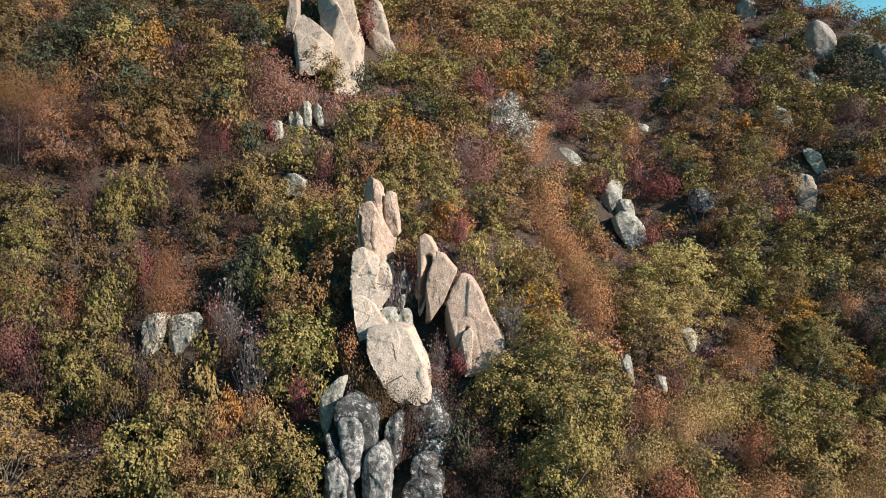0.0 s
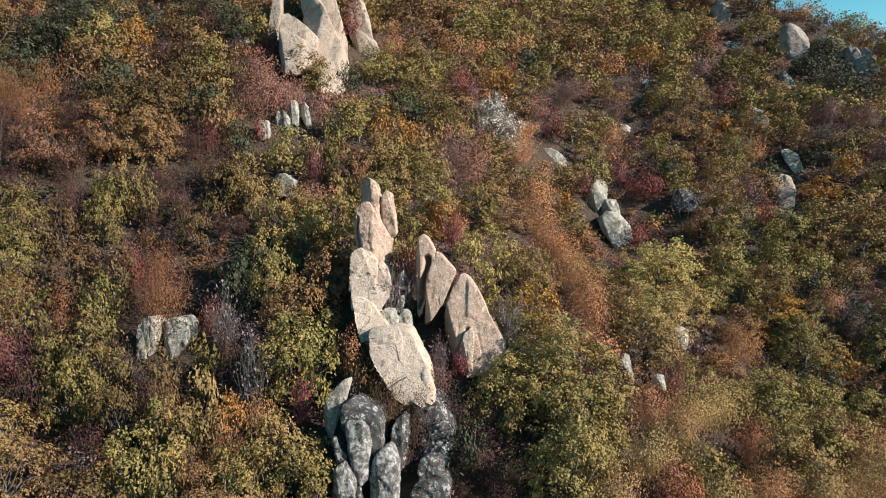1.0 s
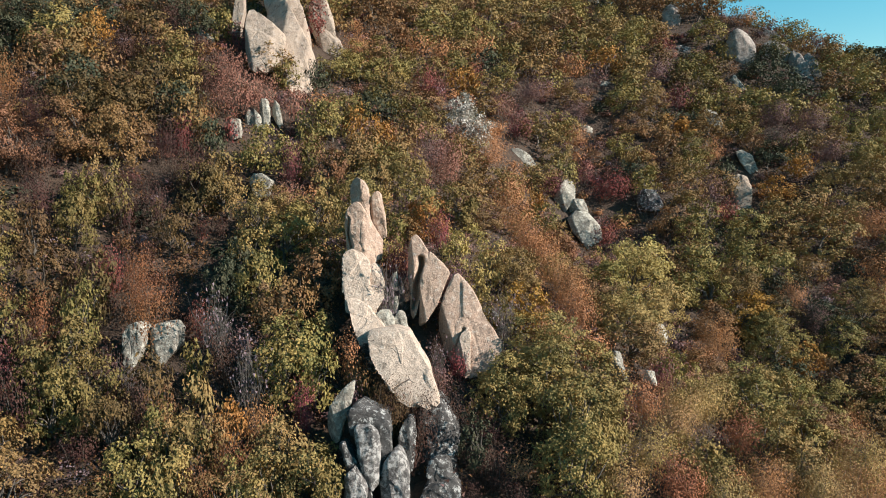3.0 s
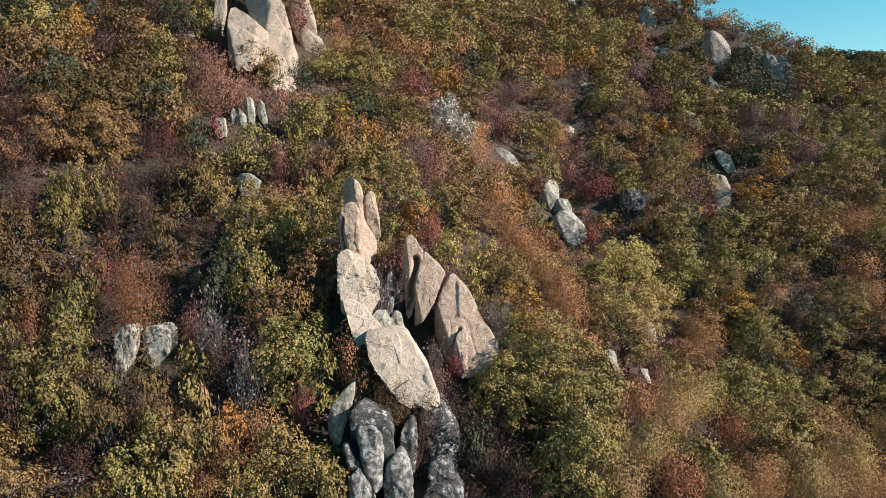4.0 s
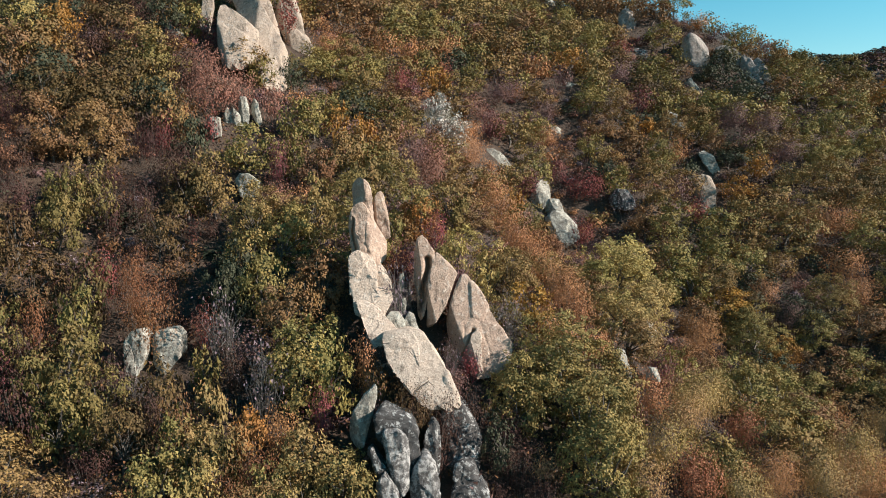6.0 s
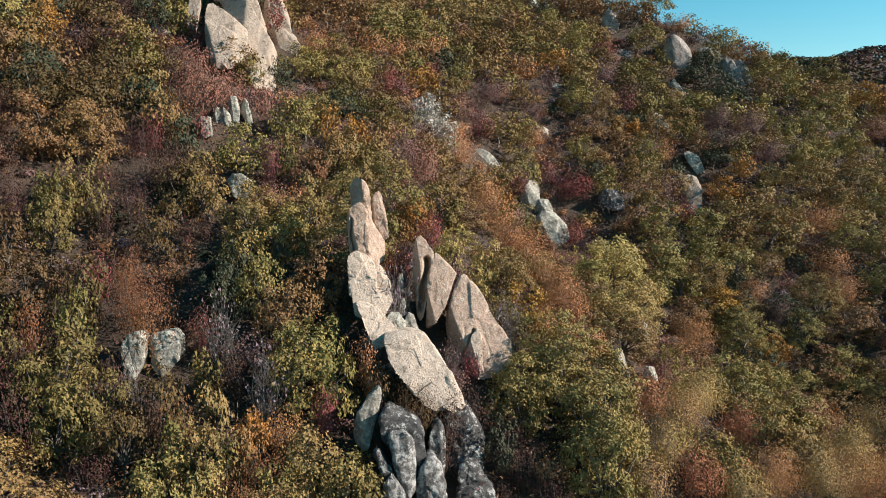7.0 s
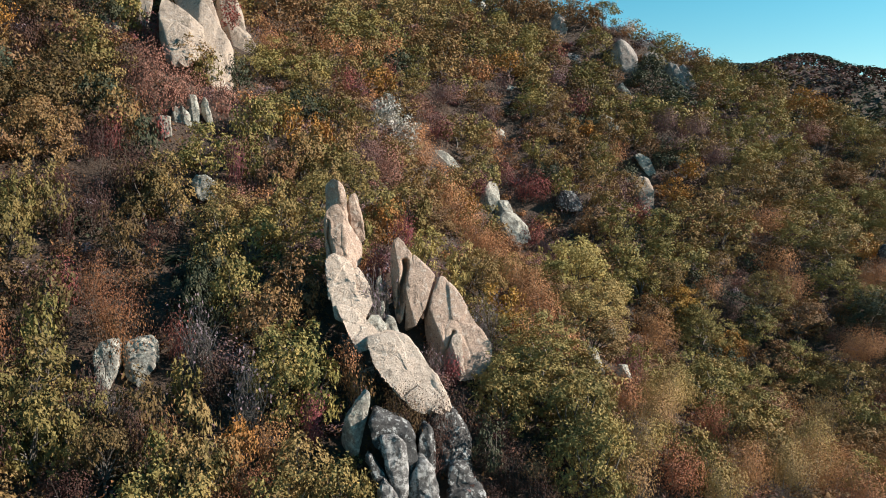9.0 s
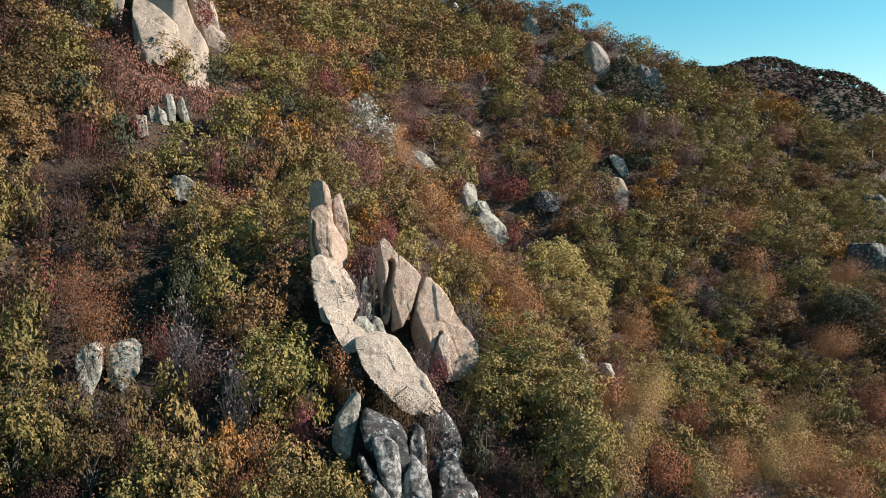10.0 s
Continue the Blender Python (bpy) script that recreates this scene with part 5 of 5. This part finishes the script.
plant("oak", "green", 49.2, 59.4, 4.9, 4.2)
plant("shrub", "rust", 37.0, 52.1, 3.6, 3.4)
plant("shrub", "rust", 43.4, 47.7, 4.1, 3.7)
plant("oak", "dark", 38.5, 44.0, 4.3, 3.5)
plant("shrub", "rust", 35.5, 42.0, 4.1, 3.4)
plant("oak", "olive", 44.3, 45.2, 4.5, 3.8)
plant("oak", "olive", 31.7, 40.0, 3.8, 3.4)
plant("shrub", "straw", 27.5, 37.6, 3.1, 3.5)
plant("shrub", "rust", 31.9, 36.1, 4.0, 3.5)
plant("oak", "green", 29.8, 37.0, 3.1, 3.3)
plant("shrub", "straw", 20.2, 31.8, 2.6, 3.4)
plant("shrub", "rust", 25.2, 30.8, 3.8, 3.8)
plant("shrub", "rust", 19.5, 27.6, 3.6, 3.5)
plant("oak", "green", 53.1, 52.1, 3.9, 3.8)
plant("oak", "dark", -29.0, 52.5, 3.8, 4.3)
plant("oak", "umber", -32.5, 56.0, 4.6, 4.6)
plant("oak", "dark", -28.4, 58.0, 4.2, 4.6)
plant("shrub", "russet", -28.5, 49.4, 4.1, 4.4)
plant("shrub", "russet", -26.5, 48.4, 3.6, 4.0)
plant("shrub", "russet", -26.6, 51.7, 2.8, 3.9)
plant("shrub", "wine", -26.3, 45.4, 3.3, 3.9)
plant("oak", "brown", -24.1, 45.8, 3.4, 3.9)
plant("shrub", "wine", -25.0, 43.5, 3.1, 2.0)
plant("oak", "umber", -24.6, 41.5, 3.5, 3.7)
plant("oak", "yellowgreen", -22.7, 40.2, 3.0, 3.7)
plant("oak", "yellowgreen", -22.4, 37.5, 2.8, 3.8)
plant("shrub", "russet", -21.2, 35.8, 2.7, 3.6)
plant("oak", "yellowgreen", -20.1, 34.7, 2.6, 3.8)
plant("shrub", "purple", -19.4, 33.0, 2.2, 3.6)
plant("shrub", "purple", -1.9, 39.3, 1.7, 3.6)
plant("shrub", "crimson", 0.8, 34.7, 1.0, 1.8)
plant("shrub", "umber", -2.9, 30.7, 1.9, 3.9)
plant("shrub", "wine", -1.7, 30.5, 1.7, 3.3)
plant("twig", "bare", -14.2, 33.9, 2.2, 1.3)
plant("shrub", "wine", -13.1, 34.2, 1.7, 1.1)
plant("shrub", "dull", -0.4, 33.5, 1.4, 2.0)
plant("shrub", "wine", -0.4, 35.2, 0.9, 1.9)
plant("shrub", "wine", 0.2, 32.2, 1.7, 2.2)
plant("twig", "bare", -2.4, 36.6, 1.2, 3.2)
plant("shrub", "russet", -3.9, 33.0, 1.2, 2.4)
# wine leaves stand for the shade under the big oak
plant("shrub", "wine", 0.8, 30.4, 2.0, 1.1)
plant("shrub", "wine", 1.5, 29.4, 2.0, 1.1)
plant("shrub", "wine", 0.2, 29.1, 1.5, 1.0)
plant("shrub", "wine", 1.5, 31.6, 2.0, 1.7)
plant("oak", "light", 3.3, 46.5, 1.9, 1.9)
plant("oak", "light", 1.9, 43.8, 1.5, 1.6)
plant("shrub", "wine", -1.4, 45.3, 1.2, 1.2)
plant("oak", "gold", -1.3, 44.6, 2.0, 2.2)
# -- end plants --

def vine(x, y, z, w, h):
    """Red creeper hanging over a rock."""
    r = np.random.default_rng(77)
    path = [(bent(np.array([r.uniform(-w, w) * 0.3, 0, h]), np.array([r.uniform(-w, w) * 0.5, -0.3, 0]), r, 6, 0.1), np.linspace(0.02, 0.006, 6)) for k in range(9)]
    sv, sf = tubes(path, 3)
    cen = np.concatenate([p[r.integers(0, 6, 60)] + r.normal(size=(60, 3)) * 0.22 for p, rad in path])
    lv, lf = leaves(cen, r.normal(size=cen.shape) + np.array([0, -0.8, 0.3]), 0.2, 0.17, r)
    ob = new("creeper")
    ob.matrix_basis = pose(x, y, z, 0, 0, -10)
    tagged(ob, "crimson creeper hanging down a pale granite boulder", "creeper")
    under("stem", mesh_of("stem", sv, sf, [BARK], True), ob)
    under("foliage", mesh_of("foliage", lv, lf, [LEAVES["crimson"]]), ob)


vine(-7.1, 70.6, 33.4, 1.2, 3.2)

# ---- the rest of the wood, fitted between those ----
spots = np.array(PLANTED)
# left, middle and right of the slope
CROWNS = (("umber", "olive", "brown", "dark", "umber", "gold"), ("olive", "gold", "brown", "green", "yellowgreen"), ("green", "olive", "gold", "brown", "umber", "gold"))
# wine and dark bushes at left and right paint the shaded gaps between crowns
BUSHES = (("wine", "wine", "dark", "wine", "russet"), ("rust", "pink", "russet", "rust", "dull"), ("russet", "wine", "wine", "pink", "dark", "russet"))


def pick(x, y, tables):
    table = tables[0 if x < -9 - 0.05 * y else 2 if x > 14 + 0.1 * y else 1]
    k = int((noise.noise((x * 0.13, y * 0.13, 2.0)) + 1) * 0.5 * len(table) * 1.6 + rng.uniform(0, 2.2)) % len(table)
    return table[k]


def open_ground(x, y, w, share):
    return not (np.hypot(spots[:, 0] - x, spots[:, 1] - y) < share * (spots[:, 2] + w)).any()


def beside_rock(x, y, w, h):
    """Whether a plant would stand on a rock or hide it from below."""
    for cx, cy, half, more, back in CLEAR:
        if abs(x - cx - (y - cy) * 0.15) < half + 0.3 * w and -1.2 - 2.0 * max(0, h - 0.8) - more < y - cy < back:
            return True
    return False


def in_sight(x, y, more):
    return -22 - more - 0.40 * (y - 20) < x < 28 + more + 0.95 * (y - 18) and y < 116 - 0.5 * (x - 45)


# round crowns first
STEP = 2.2
for gx0 in np.arange(-44, 104, STEP):
    for gy0 in np.arange(16, 124, STEP):
        x, y = gx0 + rng.uniform(-1.0, 1.0), gy0 + rng.uniform(-1.0, 1.0)
        w = rng.uniform(2.4, 4.2)
        h = w * rng.uniform(0.78, 0.98) * (1.2 if x < -5 and y < 60 else 1.0)
        if not in_sight(x, y, 0) or not open_ground(x, y, w, 0.345) or beside_rock(x, y, w, h):
            continue
        colour = pick(x, y, CROWNS)
        plant("oak", colour, round(x, 1), round(y, 1), round(w, 1), round(h, 1))
        spots = np.vstack([spots, [[x, y, w]]])
# bushes between them
STEP = 1.5
for gx0 in np.arange(-44, 104, STEP):
    for gy0 in np.arange(16, 112, STEP):
        x, y = gx0 + rng.uniform(-0.6, 0.6), gy0 + rng.uniform(-0.6, 0.6)
        w = rng.uniform(1.3, 2.4)
        h = w * rng.uniform(0.6, 0.95) * (1.3 if x < -5 and y < 60 else 1.0)
        if not in_sight(x, y, 0):
            continue
        if beside_rock(x, y, w, h):
            w, h = 0.55 * w, 0.5 * h
        if not open_ground(x, y, w, 0.31) or beside_rock(x, y, w, h):
            continue
        colour = pick(x, y, BUSHES)
        lay_in("oak" if colour in ("dark", "olive", "umber") else "shrub", colour, x, y, w, h, 2 if y < 58 else 3)
        spots = np.vstack([spots, [[x, y, w]]])
# low bushes and seedlings in what is left
STEP = 1.4
for gx0 in np.arange(-40, 86, STEP):
    for gy0 in np.arange(17, 100, STEP):
        x, y = gx0 + rng.uniform(-0.55, 0.55), gy0 + rng.uniform(-0.55, 0.55)
        if x < -20 - 0.40 * (y - 20) or x > 28 + 0.9 * (y - 18):
            continue
        w = rng.uniform(0.8, 1.35)
        if (np.hypot(spots[:, 0] - x, spots[:, 1] - y) < 0.38 * spots[:, 2]).any() or beside_rock(x, y, w, 0.7 * w):
            continue
        colour = ("dull", "rust", "bare", "pink", "olive", "purple", "dull", "dull")[int(rng.integers(0, 8))]
        # near-black leaves here stand for shade between the left trees
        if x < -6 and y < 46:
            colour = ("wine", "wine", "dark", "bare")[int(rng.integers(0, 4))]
        lay_in({"olive": "oak", "dark": "oak", "bare": "twig" if y < 42 else "shrub"}.get(colour, "shrub"), colour, x, y, w, w * rng.uniform(0.5, 0.85), 2 if y < 38 else 3)
far_trees = new("upper_wood", mesh_of("upper_wood", np.concatenate(BULK["v"]), np.concatenate(BULK["f"]), [LEAVES[t] for t in TINTS] + [BARK], False, np.concatenate(BULK["m"])))
tagged(far_trees, "dense autumn scrub of small oaks and bushes on the slope", "woods", kind="stuff")

# low growth and fallen leaves all over the slope
low_n = 17000
lx, ly = rng.uniform(-45, 85, low_n), 18 + 100 * rng.uniform(0, 1, low_n) ** 1.4
keep = (lx > -24 - 0.45 * (ly - 20)) & (lx < 22 + 0.95 * (ly - 18))
lx, ly = lx[keep], ly[keep]
per = 11
cen = np.repeat(np.stack([lx, ly, land(lx, ly)], 1), per, 0)
spread = rng.normal(size=cen.shape) * np.array([0.35, 0.35, 0.0])
cen = cen + spread
cen[:, 2] = land(cen[:, 0], cen[:, 1]) + np.abs(rng.normal(size=len(cen))) * 0.45
v, f = leaves(cen, rng.normal(size=cen.shape) + np.array([0, -0.2, 0.4]), 0.30, 0.13, rng)
f = f[:, [0, 1, 3]]
tone = np.repeat(rng.choice(4, len(lx), p=[0.35, 0.3, 0.2, 0.15]), per)
undergrowth = new("undergrowth", mesh_of("undergrowth", v, f, [LEAVES["russet"], LEAVES["wine"], LEAVES["dull"], LEAVES["umber"]], False, tone))
tagged(undergrowth, "low dry grass and brushwood covering the slope", "undergrowth", kind="stuff")

# woods on the hill across the valley
fn = 12000
fa, fb = rng.uniform(-190, 40, fn), rng.uniform(-130, 260, fn)
fx, fy = 310 + fa * 0.714 + fb * 0.70, 318 + fa * 0.70 - fb * 0.714
per = 11
rad = np.repeat(rng.uniform(1.0, 2.2, fn), per)[:, None]
d = rng.normal(size=(fn * per, 3))
d /= np.linalg.norm(d, axis=1)[:, None]
cen = np.repeat(np.stack([fx, fy, land(fx, fy) + 1.2], 1), per, 0) + d * rad * np.array([1, 1, 0.8])
v, f = leaves(cen, d * 0.6 + rng.normal(size=d.shape) * 0.12 + np.array([0, 0, 0.9]), 1.5, 1.7, rng)
f = f[:, [0, 1, 3]]
drift = np.sin(fx / 19 + np.sin(fy / 31) * 2) + np.sin(fy / 14 + fx / 40) + rng.normal(size=fn) * 0.5
tone = np.repeat(np.digitize(drift, (-0.3, 0.9, 1.6)), per)
distant = new("distant_wood", mesh_of("distant_wood", v, f, [LEAVES["dark"], LEAVES["wine"], LEAVES["dull"], LEAVES["umber"]], False, tone))
tagged(distant, "hazy wooded hill across the valley", "woods", kind="stuff")
